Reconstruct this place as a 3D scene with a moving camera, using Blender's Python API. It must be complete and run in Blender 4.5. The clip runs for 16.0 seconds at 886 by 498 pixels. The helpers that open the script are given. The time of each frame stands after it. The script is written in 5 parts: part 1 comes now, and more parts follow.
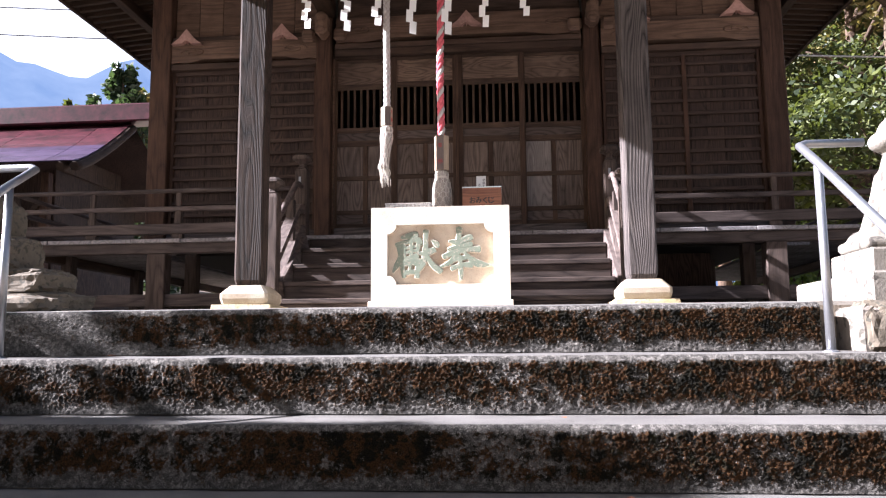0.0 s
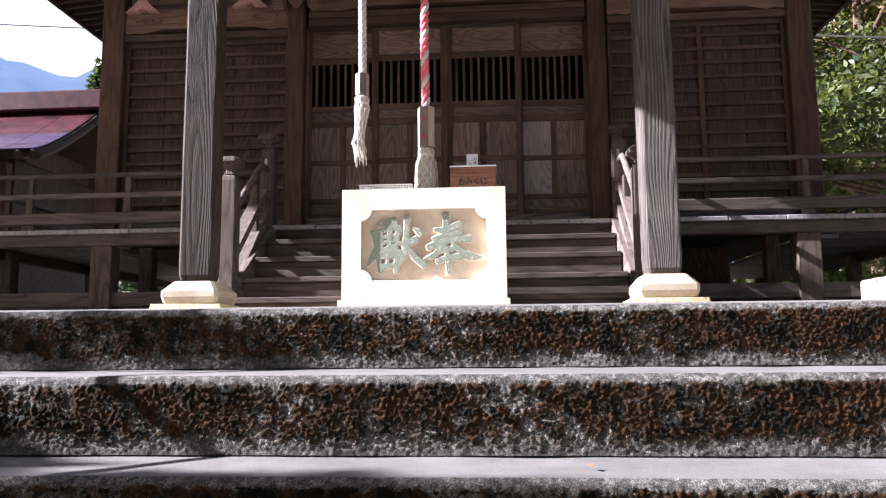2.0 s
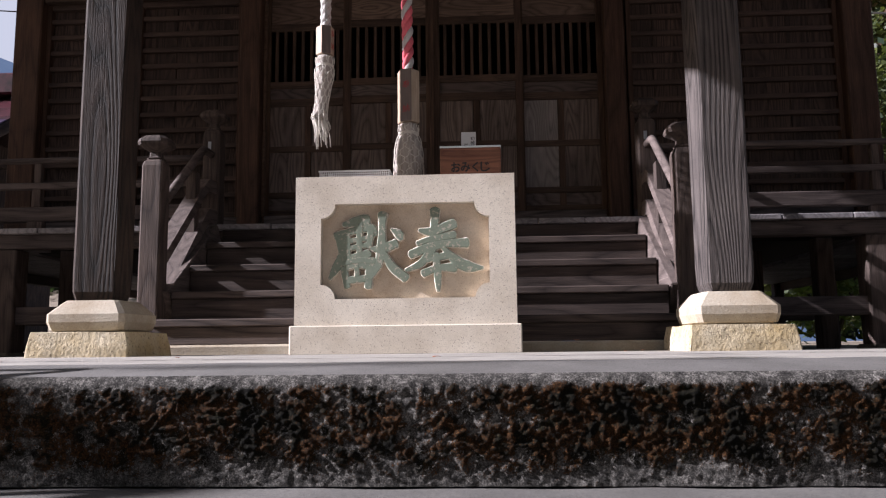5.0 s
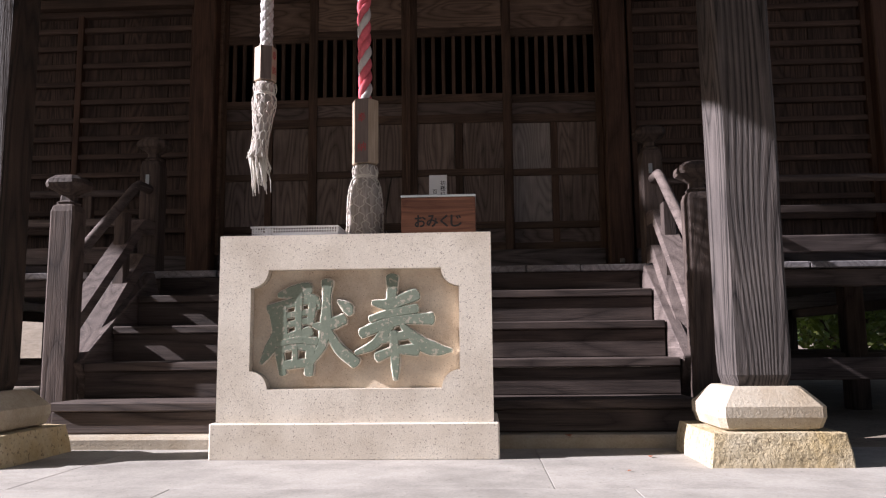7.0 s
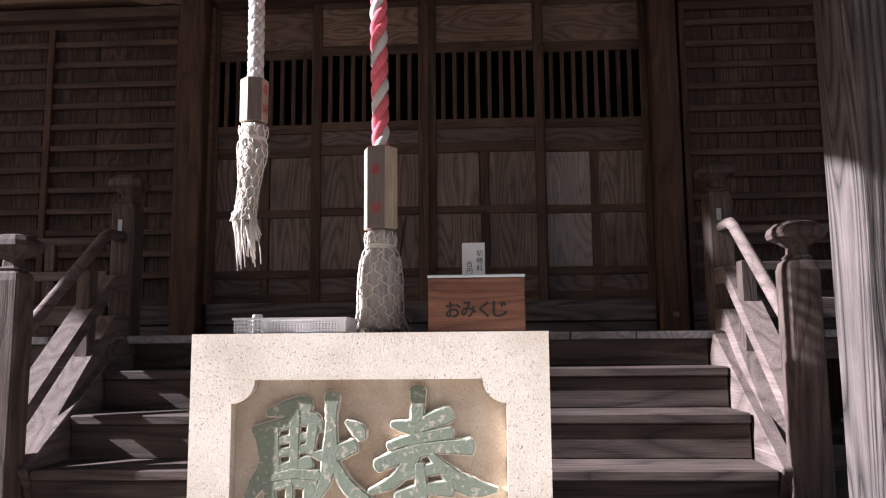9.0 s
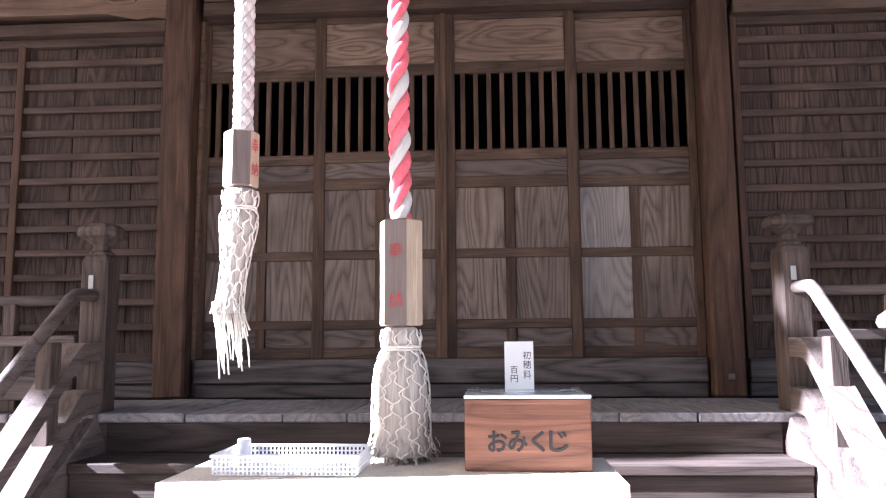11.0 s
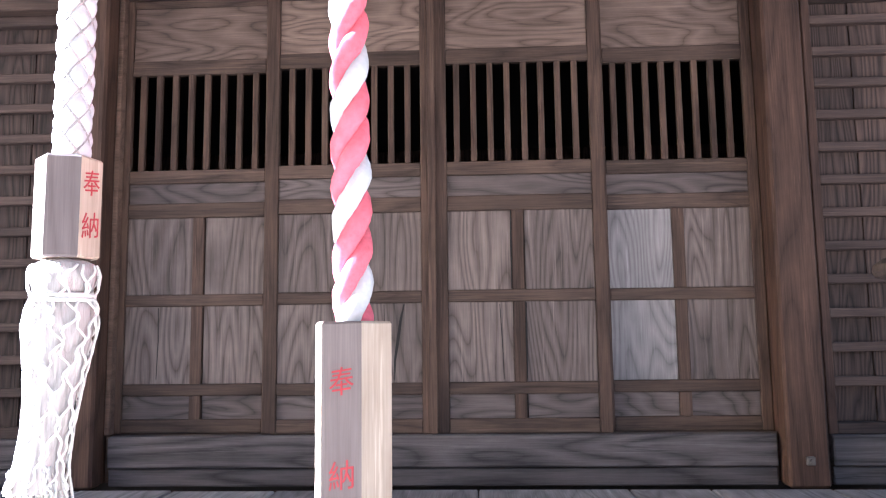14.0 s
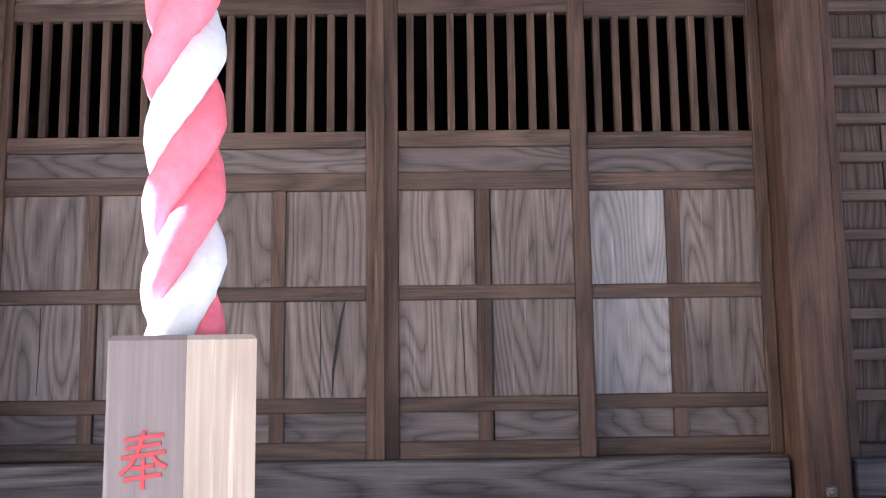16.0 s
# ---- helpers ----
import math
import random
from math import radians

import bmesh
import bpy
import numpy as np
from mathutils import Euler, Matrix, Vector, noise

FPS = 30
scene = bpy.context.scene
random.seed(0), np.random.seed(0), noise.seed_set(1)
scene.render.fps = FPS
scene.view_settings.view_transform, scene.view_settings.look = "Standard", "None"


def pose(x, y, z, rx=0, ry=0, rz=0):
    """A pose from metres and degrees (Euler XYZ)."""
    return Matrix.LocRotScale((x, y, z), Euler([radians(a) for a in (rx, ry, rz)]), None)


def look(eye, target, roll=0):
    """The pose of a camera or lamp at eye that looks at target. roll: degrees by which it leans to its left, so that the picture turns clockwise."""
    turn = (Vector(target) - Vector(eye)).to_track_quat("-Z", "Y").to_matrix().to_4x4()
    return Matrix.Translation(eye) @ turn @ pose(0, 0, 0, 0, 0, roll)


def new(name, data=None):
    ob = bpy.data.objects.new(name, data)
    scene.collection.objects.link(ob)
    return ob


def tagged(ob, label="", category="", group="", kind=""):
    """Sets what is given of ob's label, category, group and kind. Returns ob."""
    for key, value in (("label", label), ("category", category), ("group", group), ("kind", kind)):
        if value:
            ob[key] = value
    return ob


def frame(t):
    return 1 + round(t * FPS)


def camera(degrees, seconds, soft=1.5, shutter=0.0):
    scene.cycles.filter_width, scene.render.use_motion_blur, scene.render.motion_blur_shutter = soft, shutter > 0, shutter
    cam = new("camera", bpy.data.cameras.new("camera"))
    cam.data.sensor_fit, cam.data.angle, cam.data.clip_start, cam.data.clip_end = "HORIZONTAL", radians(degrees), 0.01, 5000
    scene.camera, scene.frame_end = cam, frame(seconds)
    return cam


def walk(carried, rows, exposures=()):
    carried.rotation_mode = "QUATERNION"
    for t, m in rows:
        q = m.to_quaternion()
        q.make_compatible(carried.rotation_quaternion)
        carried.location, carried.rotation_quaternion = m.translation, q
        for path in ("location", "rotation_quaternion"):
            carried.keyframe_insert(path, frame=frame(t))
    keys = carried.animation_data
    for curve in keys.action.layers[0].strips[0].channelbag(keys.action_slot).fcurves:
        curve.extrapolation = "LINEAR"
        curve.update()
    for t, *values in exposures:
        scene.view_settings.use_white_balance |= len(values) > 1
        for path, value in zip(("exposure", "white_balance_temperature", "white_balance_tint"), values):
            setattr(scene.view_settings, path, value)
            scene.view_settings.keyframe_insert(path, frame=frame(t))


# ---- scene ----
cam = camera(60.4, 16.0, 1.2)
PATH = [
    (0, (0.115, 0.47, -0.229), (-0.058, 2.446, 0.026), -0.5),
    (0.5, (0.098, 0.71, -0.232), (-0.074, 2.686, 0.023), -0.5),
    (1, (0.116, 0.98, -0.222), (-0.049, 2.957, 0.03), -0.6),
    (1.5, (0.136, 1.214, -0.212), (-0.028, 3.191, 0.044), -0.5),
    (2, (0.083, 1.448, -0.182), (-0.068, 3.426, 0.074), -0.5),
    (2.5, (0.068, 1.72, -0.194), (-0.068, 3.698, 0.063), -0.5),
    (3, (0.063, 1.965, -0.192), (-0.063, 3.945, 0.065), -0.5),
    (3.5, (0.012, 2.225, -0.187), (-0.104, 4.204, 0.071), -0.5),
    (3.7, (-0.002, 2.306, -0.169), (-0.117, 4.287, 0.082), -0.4),
    (5.8, (-0.057, 3.094, 0.141), (-0.154, 5.076, 0.392), -0.7),
    (6, (-0.051, 3.184, 0.158), (-0.146, 5.165, 0.421), -0.6),
    (6.5, (0.044, 3.367, 0.278), (-0.055, 5.347, 0.542), -0.7),
    (7, (0.085, 3.511, 0.453), (-0.017, 5.492, 0.707), -0.6),
    (7.5, (0.052, 3.67, 0.518), (-0.053, 5.65, 0.781), -0.5),
    (8, (-0.007, 3.853, 0.677), (-0.121, 5.834, 0.932), -0.7),
    (8.5, (-0.041, 4.021, 0.753), (-0.16, 6.001, 1.012), -0.6),
    (9, (-0.066, 4.243, 0.889), (-0.183, 6.224, 1.139), -0.5),
    (9.2, (-0.068, 4.295, 0.949), (-0.187, 6.275, 1.201), -0.7),
    (11.3, (-0.211, 4.937, 1.352), (-0.335, 6.919, 1.589), -0.4),
    (11.5, (-0.214, 5.03, 1.417), (-0.335, 7.012, 1.651), -0.4),
    (12, (-0.229, 5.138, 1.539), (-0.345, 7.122, 1.769), -0.4),
    (12.5, (-0.279, 5.291, 1.569), (-0.39, 7.274, 1.802), -0.4),
    (13, (-0.318, 5.446, 1.571), (-0.423, 7.43, 1.802), -0.5),
    (13.5, (-0.291, 5.642, 1.563), (-0.391, 7.626, 1.799), -0.7),
    (14, (-0.254, 5.792, 1.603), (-0.351, 7.777, 1.833), -0.7),
    (14.5, (-0.276, 5.942, 1.598), (-0.362, 7.927, 1.829), -0.6),
    (15, (-0.321, 6.116, 1.612), (-0.373, 8.103, 1.838), -0.5),
    (15.5, (-0.308, 6.275, 1.605), (-0.316, 8.262, 1.834), -0.6),
    (16, (-0.249, 6.399, 1.627), (-0.238, 8.387, 1.853), -0.7),
]
EXPOSURES = [(0, 2.75, 5750, 22), (3.7, 2.08, 5700, 22), (5.2, 1.28, 5800, 22), (6.6, 1.42, 5850, 22), (9.2, 2.2, 5750, 22), (11.0, 3.98, 5300, 22), (12.5, 4.5, 5000, 19), (16, 4.78, 4800, 17)]
walk(cam, [(t, look(eye, target, roll)) for t, eye, target, roll in PATH], EXPOSURES)

# ---- light ----
SUN_EL, SUN_AZ = 28.0, 8.3      # the light travels along +x, turned a little towards +y
world = bpy.data.worlds.new("sky")
scene.world = world
world.use_nodes = True
wn = world.node_tree
sky = wn.nodes.new("ShaderNodeTexSky")
sky.sky_type = "NISHITA"
sky.sun_disc = False
sky.sun_elevation = radians(SUN_EL)
sky.sun_rotation = radians(-98.3)
sky.air_density, sky.dust_density = 1.6, 6.5
sky.ozone_density = 0.3
wn.links.new(sky.outputs[0], wn.nodes["Background"].inputs[0])
wn.nodes["Background"].inputs[1].default_value = 0.022
sun_data = bpy.data.lights.new("sun", "SUN")
sun_data.energy, sun_data.angle, sun_data.color = 5.0, radians(0.6), (1.0, 0.95, 0.87)
sun = new("sun", sun_data)
toward = Vector((math.cos(radians(SUN_EL)) * math.cos(radians(SUN_AZ)), math.cos(radians(SUN_EL)) * math.sin(radians(SUN_AZ)), -math.sin(radians(SUN_EL))))
sun.matrix_world = look(-30 * toward, (0, 0, 0))


# ---- materials ----
def nodes_of(name):
    m = bpy.data.materials.new(name)
    m.use_nodes = True
    nt = m.node_tree
    return m, nt, nt.nodes["Principled BSDF"]


def add(nt, kind, **inputs):
    n = nt.nodes.new(kind)
    for k, v in inputs.items():
        if k in n.inputs:
            n.inputs[k].default_value = v
    return n


def ramp(nt, source, stops, interp="LINEAR"):
    r = nt.nodes.new("ShaderNodeValToRGB")
    r.color_ramp.interpolation = interp
    e = r.color_ramp.elements
    while len(e) < len(stops):
        e.new(0.5)
    for el, (p, c) in zip(e, stops):
        el.position, el.color = p, (*c, 1)
    nt.links.new(source, r.inputs[0])
    return r.outputs[0]


def mixed(nt, fac, a, b, mode="MIX"):
    n = nt.nodes.new("ShaderNodeMix")
    n.data_type, n.blend_type = "RGBA", mode
    for sock, v in ((n.inputs[0], fac), (n.inputs[6], a), (n.inputs[7], b)):
        if isinstance(v, (int, float)):
            sock.default_value = v
        elif isinstance(v, tuple):
            sock.default_value = (*v, 1)
        else:
            nt.links.new(v, sock)
    return n.outputs[2]


def coords(nt, scale, shift=40.0):
    tc, info = nt.nodes.new("ShaderNodeTexCoord"), nt.nodes.new("ShaderNodeObjectInfo")
    mul = nt.nodes.new("ShaderNodeMath")
    mul.operation = "MULTIPLY"
    mul.inputs[1].default_value = shift
    nt.links.new(info.outputs["Random"], mul.inputs[0])
    comb = nt.nodes.new("ShaderNodeVectorMath")
    comb.operation = "ADD"
    nt.links.new(tc.outputs["Object"], comb.inputs[0])
    nt.links.new(mul.outputs[0], comb.inputs[1])
    mp = nt.nodes.new("ShaderNodeMapping")
    mp.inputs["Scale"].default_value = scale
    nt.links.new(comb.outputs[0], mp.inputs[0])
    return mp.outputs[0], info.outputs["Random"]


def noise_of(nt, vec, scale, detail=3.0, rough=0.55, distort=0.0):
    n = add(nt, "ShaderNodeTexNoise", Scale=scale, Detail=detail, Roughness=rough, Distortion=distort)
    nt.links.new(vec, n.inputs["Vector"])
    return n.outputs["Fac"]


def mathn(nt, op, a, b):
    n = nt.nodes.new("ShaderNodeMath")
    n.operation = op
    for sock, v in zip(n.inputs, (a, b)):
        if isinstance(v, (int, float)):
            sock.default_value = v
        else:
            nt.links.new(v, sock)
    return n.outputs[0]


def bump(nt, b, height, strength, distance=0.01):
    n = add(nt, "ShaderNodeBump", Strength=strength, Distance=distance)
    nt.links.new(height, n.inputs["Height"])
    nt.links.new(n.outputs[0], b.inputs["Normal"])


def wood(name, dark, light, axis="z", rings=9.0, width=5.0, contrast=0.75, rough=0.75, relief=0.35, stain=0.5, tint=None, stretch=0.14, sharp=0.5):
    """Weathered timber: contour rings drawn out along the grain, fine fibres, stains and, per piece, a change of tone."""
    m, nt, b = nodes_of(name)
    q = stretch
    long = {"x": (q, 1, 1), "y": (1, q, 1), "z": (1, 1, q)}[axis]
    fine = {"x": (0.03, 1, 1), "y": (1, 0.03, 1), "z": (1, 1, 0.03)}[axis]
    v, rnd = coords(nt, long)
    vf, _ = coords(nt, fine)
    big = noise_of(nt, v, width, 1.2, 0.4, 0.15)
    rg = mathn(nt, "PINGPONG", mathn(nt, "MULTIPLY", big, rings), 0.5)
    rg = mathn(nt, "POWER", mathn(nt, "MULTIPLY", rg, 2.0), sharp)
    fib = noise_of(nt, vf, 160.0, 3.0, 0.7)
    vw, _ = coords(nt, (1, 1, 1))
    wear = noise_of(nt, vw, 2.3, 5.0, 0.62)
    g = mathn(nt, "ADD", mathn(nt, "MULTIPLY", rg, contrast * 0.55), mathn(nt, "MULTIPLY", fib, 0.75))
    g = mathn(nt, "SUBTRACT", g, 0.22)
    col = ramp(nt, g, [(0.12, dark), (0.75, light)])
    stained = mixed(nt, stain, col, ramp(nt, wear, [(0.32, (0.42, 0.40, 0.39)), (0.62, (1.12, 1.08, 1.02))]), "MULTIPLY")
    if tint:
        grey = noise_of(nt, vw, 1.1, 4.0, 0.6)
        stained = mixed(nt, ramp(nt, grey, [(0.45, (0, 0, 0)), (0.66, (0.75, 0.75, 0.75))]), stained, mixed(nt, fib, tuple(0.5 * c for c in tint), tint))
    worn = noise_of(nt, vf, 45.0, 5.0, 0.75)
    stained = mixed(nt, ramp(nt, worn, [(0.58, (0, 0, 0)), (0.74, (0.45, 0.45, 0.45))]), stained, tuple(min(1.0, 1.9 * c) for c in light))
    tone = ramp(nt, rnd, [(0.0, (0.78, 0.76, 0.75)), (1.0, (1.14, 1.12, 1.1))])
    nt.links.new(mixed(nt, 1.0, stained, tone, "MULTIPLY"), b.inputs["Base Color"])
    b.inputs["Roughness"].default_value = rough
    b.inputs["Specular IOR Level"].default_value = 0.3
    bump(nt, b, g, relief, 0.006)
    return m


def stone(name, base, speck=(0.12, 0.11, 0.1), speck_scale=260.0, speck_cut=0.36, stain_col=(0.6, 0.55, 0.48), stain=0.6, relief=0.3, rough=0.85, grain=90.0):
    m, nt, b = nodes_of(name)
    v, rnd = coords(nt, (1, 1, 1), 7.0)
    s = noise_of(nt, v, speck_scale, 2.0, 0.6)
    big = noise_of(nt, v, 3.0, 6.0, 0.65)
    gr = noise_of(nt, v, grain, 4.0, 0.65)
    col = mixed(nt, ramp(nt, s, [(speck_cut - 0.05, (0.8, 0.8, 0.8)), (speck_cut, (0, 0, 0))]), base, speck)
    col = mixed(nt, stain, col, ramp(nt, big, [(0.33, stain_col), (0.6, (1.05, 1.03, 1.0))]), "MULTIPLY")
    col = mixed(nt, 0.5, col, ramp(nt, gr, [(0.3, (0.7, 0.7, 0.7)), (0.7, (1.15, 1.15, 1.15))]), "MULTIPLY")
    nt.links.new(col, b.inputs["Base Color"])
    b.inputs["Roughness"].default_value = rough
    bump(nt, b, mathn(nt, "ADD", gr, mathn(nt, "MULTIPLY", big, 0.6)), relief, 0.008)
    return m


def plain(name, col, rough=0.6, metal=0.0, vary=0.25, scale=30.0, relief=0.1, spec=0.5):
    m, nt, b = nodes_of(name)
    v, _ = coords(nt, (1, 1, 1), 9.0)
    a, c = noise_of(nt, v, scale, 4.0, 0.6), noise_of(nt, v, scale * 0.13, 4.0, 0.6)
    t = mathn(nt, "MULTIPLY", mathn(nt, "ADD", a, c), 0.5)
    lo, hi = tuple(x * (1 - vary) for x in col), tuple(min(1, x * (1 + vary)) for x in col)
    nt.links.new(ramp(nt, t, [(0.35, lo), (0.65, hi)]), b.inputs["Base Color"])
    b.inputs["Roughness"].default_value, b.inputs["Metallic"].default_value = rough, metal
    b.inputs["Specular IOR Level"].default_value = spec
    bump(nt, b, a, relief, 0.004)
    return m


def mossy(name):
    """Old concrete risers under clumps of rust-brown and green-black moss; the clumps follow the mesh's own moss layer."""
    m, nt, b = nodes_of(name)
    at = nt.nodes.new("ShaderNodeAttribute")
    at.attribute_name = "moss"
    v, _ = coords(nt, (1, 1, 1), 3.0)
    n1, n2, n3 = noise_of(nt, v, 230.0, 4.0, 0.85), noise_of(nt, v, 11.0, 6.0, 0.75), noise_of(nt, v, 75.0, 4.0, 0.75)
    agg = ramp(nt, mathn(nt, "ADD", mathn(nt, "MULTIPLY", noise_of(nt, v, 240.0, 3.0, 0.8), 0.55), mathn(nt, "MULTIPLY", noise_of(nt, v, 38.0, 4.0, 0.7), 0.45)), [(0.38, (0.020, 0.019, 0.018)), (0.5, (0.085, 0.080, 0.073)), (0.63, (0.33, 0.312, 0.285))])
    moss = ramp(nt, n2, [(0.30, (0.003, 0.003, 0.003)), (0.46, (0.011, 0.010, 0.005)), (0.54, (0.066, 0.030, 0.010)), (0.59, (0.020, 0.015, 0.007)), (0.67, (0.012, 0.013, 0.006)), (0.78, (0.060, 0.055, 0.018))])
    moss = mixed(nt, 0.85, moss, ramp(nt, n1, [(0.36, (0.08, 0.08, 0.08)), (0.52, (0.8, 0.8, 0.8)), (0.66, (3.4, 3.1, 2.7))]), "MULTIPLY")
    f = mathn(nt, "ADD", at.outputs["Fac"], mathn(nt, "MULTIPLY", mathn(nt, "SUBTRACT", n3, 0.5), 0.9))
    f = mathn(nt, "ADD", f, mathn(nt, "MULTIPLY", mathn(nt, "SUBTRACT", n1, 0.5), 1.5))
    mask = ramp(nt, f, [(0.40, (0, 0, 0)), (0.56, (1, 1, 1))])
    nt.links.new(mixed(nt, mask, agg, moss), b.inputs["Base Color"])
    b.inputs["Roughness"].default_value = 0.95
    b.inputs["Specular IOR Level"].default_value = 0.15
    bump(nt, b, mathn(nt, "ADD", mathn(nt, "MULTIPLY", n1, 0.7), n3), 0.9, 0.014)
    return m


def leafy(name, lo, hi):
    m, nt, b = nodes_of(name)
    g = nt.nodes.new("ShaderNodeNewGeometry")
    nt.links.new(ramp(nt, g.outputs["Random Per Island"], [(0.0, lo), (0.55, tuple((x + y) / 2 for x, y in zip(lo, hi))), (1.0, hi)]), b.inputs["Base Color"])
    b.inputs["Roughness"].default_value = 0.55
    tr = nt.nodes.new("ShaderNodeBsdfTranslucent")
    tr.inputs[0].default_value = (hi[0] * 1.2, hi[1] * 1.3, hi[2] * 0.8, 1)
    mx = nt.nodes.new("ShaderNodeMixShader")
    mx.inputs[0].default_value = 0.3
    nt.links.new(b.outputs[0], mx.inputs[1])
    nt.links.new(tr.outputs[0], mx.inputs[2])
    nt.links.new(mx.outputs[0], nt.nodes["Material Output"].inputs[0])
    return m


M_wall = wood("wall_board_wood", (0.016, 0.011, 0.009), (0.085, 0.056, 0.046), "z", 14, 8, 1.0, 0.75, 0.4, 0.5, None, 0.10, 0.8)
M_batten = wood("batten_wood", (0.040, 0.027, 0.023), (0.138, 0.095, 0.078), "x", 4, 6, 0.4)
M_post = wood("pillar_wood", (0.036, 0.019, 0.013), (0.140, 0.080, 0.055), "z", 6, 6, 0.5)
M_beam = wood("beam_wood", (0.042, 0.028, 0.022), (0.142, 0.095, 0.074), "x", 6, 5, 0.5)
M_beamy = wood("rafter_wood", (0.028, 0.017, 0.012), (0.082, 0.049, 0.032), "y", 5, 6, 0.5)
M_rafter = wood("side_rafter_wood", (0.028, 0.017, 0.012), (0.082, 0.049, 0.032), "x", 5, 6, 0.5)
# left pillar's brown wood, darkened to stand for the shade it is in
M_kohai_shade = wood("weathered_shaded_pillar_wood", (0.004, 0.003, 0.002), (0.054, 0.036, 0.027), "z", 34, 3.6, 1.0, 0.8, 0.9, 0.5, None, 0.11, 0.6)
M_kohai_pale = wood("bleached_pillar_wood", (0.004, 0.003, 0.003), (0.105, 0.092, 0.089), "z", 40, 3.6, 0.95, 0.8, 1.0, 0.5, None, 0.10, 0.55)
M_panel = wood("door_panel_wood", (0.062, 0.048, 0.042), (0.210, 0.170, 0.155), "z", 20, 5, 0.9, 0.7, 0.35, 0.5, None, 0.13, 0.5)
M_panelx = wood("door_crosspanel_wood", (0.075, 0.052, 0.040), (0.225, 0.163, 0.130), "x", 11, 7, 1.0, 0.7, 0.3, 0.4, None, 0.22, 0.5)
M_panelg = wood("grey_crosspanel_wood", (0.040, 0.032, 0.029), (0.135, 0.110, 0.104), "x", 11, 7, 1.0, 0.7, 0.3, 0.4, None, 0.22, 0.5)
M_pale = wood("bleached_panel_wood", (0.150, 0.138, 0.138), (0.330, 0.308, 0.312), "z", 18, 5, 0.8, 0.7, 0.25, 0.4, None, 0.16, 0.5)
M_stile = wood("door_stile_wood", (0.037, 0.023, 0.017), (0.142, 0.090, 0.065), "z", 5, 7, 0.5)
M_railx = wood("door_rail_wood", (0.039, 0.026, 0.020), (0.145, 0.098, 0.074), "x", 5, 7, 0.5)
M_sill = wood("weathered_sill_wood", (0.034, 0.029, 0.030), (0.130, 0.114, 0.116), "x", 9, 6, 0.9, 0.75, 0.5, 0.5, None, 0.12, 0.7)
M_deck = wood("veranda_plank_wood", (0.149, 0.143, 0.152), (0.412, 0.400, 0.424), "y", 10, 6, 0.6, 0.7, 0.3, 0.5)
M_tread = wood("stair_tread_wood", (0.022, 0.016, 0.014), (0.100, 0.078, 0.070), "x", 9, 5, 0.8, 0.75, 0.4, 0.5)
M_rail = wood("balustrade_wood", (0.042, 0.032, 0.030), (0.158, 0.130, 0.124), "x", 6, 7, 0.6, 0.75, 0.35, 0.5)
M_newel = wood("newel_wood", (0.030, 0.022, 0.019), (0.122, 0.094, 0.083), "z", 8, 7, 0.7, 0.8, 0.5, 0.5)
M_slope = wood("stair_rail_wood", (0.062, 0.048, 0.044), (0.225, 0.185, 0.172), "y", 6, 7, 0.6, 0.8, 0.4, 0.4)
M_block = wood("bell_block_wood", (0.313, 0.241, 0.175), (0.515, 0.431, 0.335), "z", 5, 9, 0.4, 0.6, 0.15, 0.3)
# darker copy of the block wood for the unlit front face
M_blockshade = wood("shaded_bell_block_wood", (0.105, 0.084, 0.077), (0.186, 0.152, 0.143), "z", 6, 9, 0.5, 0.6, 0.15, 0.3)
M_omikuji = wood("fortune_box_wood", (0.085, 0.036, 0.023), (0.235, 0.112, 0.070), "x", 9, 9, 0.7, 0.5, 0.15, 0.3)
M_frieze = wood("frieze_board_wood", (0.092, 0.060, 0.045), (0.250, 0.166, 0.123), "x", 8, 5, 0.6)
M_gable = plain("faded_pink_ornament", (0.42, 0.25, 0.215), 0.7, 0, 0.3)
M_riser = mossy("mossy_concrete")
M_concrete = stone("worn_concrete", (0.142, 0.137, 0.131), (0.07, 0.065, 0.06), 210.0, 0.40, (0.55, 0.53, 0.5), 0.7, 0.35)
M_slab = stone("pale_concrete_slab", (0.35, 0.333, 0.305), (0.2, 0.185, 0.165), 60.0, 0.33, (0.55, 0.53, 0.5), 0.75, 0.25)
M_granite = stone("cream_granite", (0.70, 0.645, 0.555), (0.22, 0.18, 0.15), 150.0, 0.375, (0.68, 0.62, 0.55), 0.65, 0.22, 0.7, 160.0)
M_base = stone("buff_base_stone", (0.44, 0.395, 0.32), (0.25, 0.2, 0.15), 140.0, 0.36, (0.6, 0.5, 0.36), 0.7, 0.4)
M_plinth = stone("lichen_plinth_stone", (0.50, 0.44, 0.32), (0.2, 0.17, 0.12), 60.0, 0.4, (0.75, 0.6, 0.3), 0.8, 0.9, 0.9, 50.0)
M_rock = stone("lichen_rock", (0.13, 0.11, 0.085), (0.05, 0.05, 0.04), 25.0, 0.42, (0.45, 0.42, 0.33), 0.8, 1.0, 0.95, 22.0)
M_lion = stone("pale_statue_stone", (0.20, 0.185, 0.16), (0.05, 0.045, 0.04), 14.0, 0.42, (0.7, 0.68, 0.62), 0.6, 0.5, 0.9, 60.0)
M_wallstone = stone("dark_retaining_stone", (0.19, 0.17, 0.15), (0.05, 0.05, 0.04), 18.0, 0.45, (0.4, 0.38, 0.33), 0.9, 0.9, 0.95, 30.0)
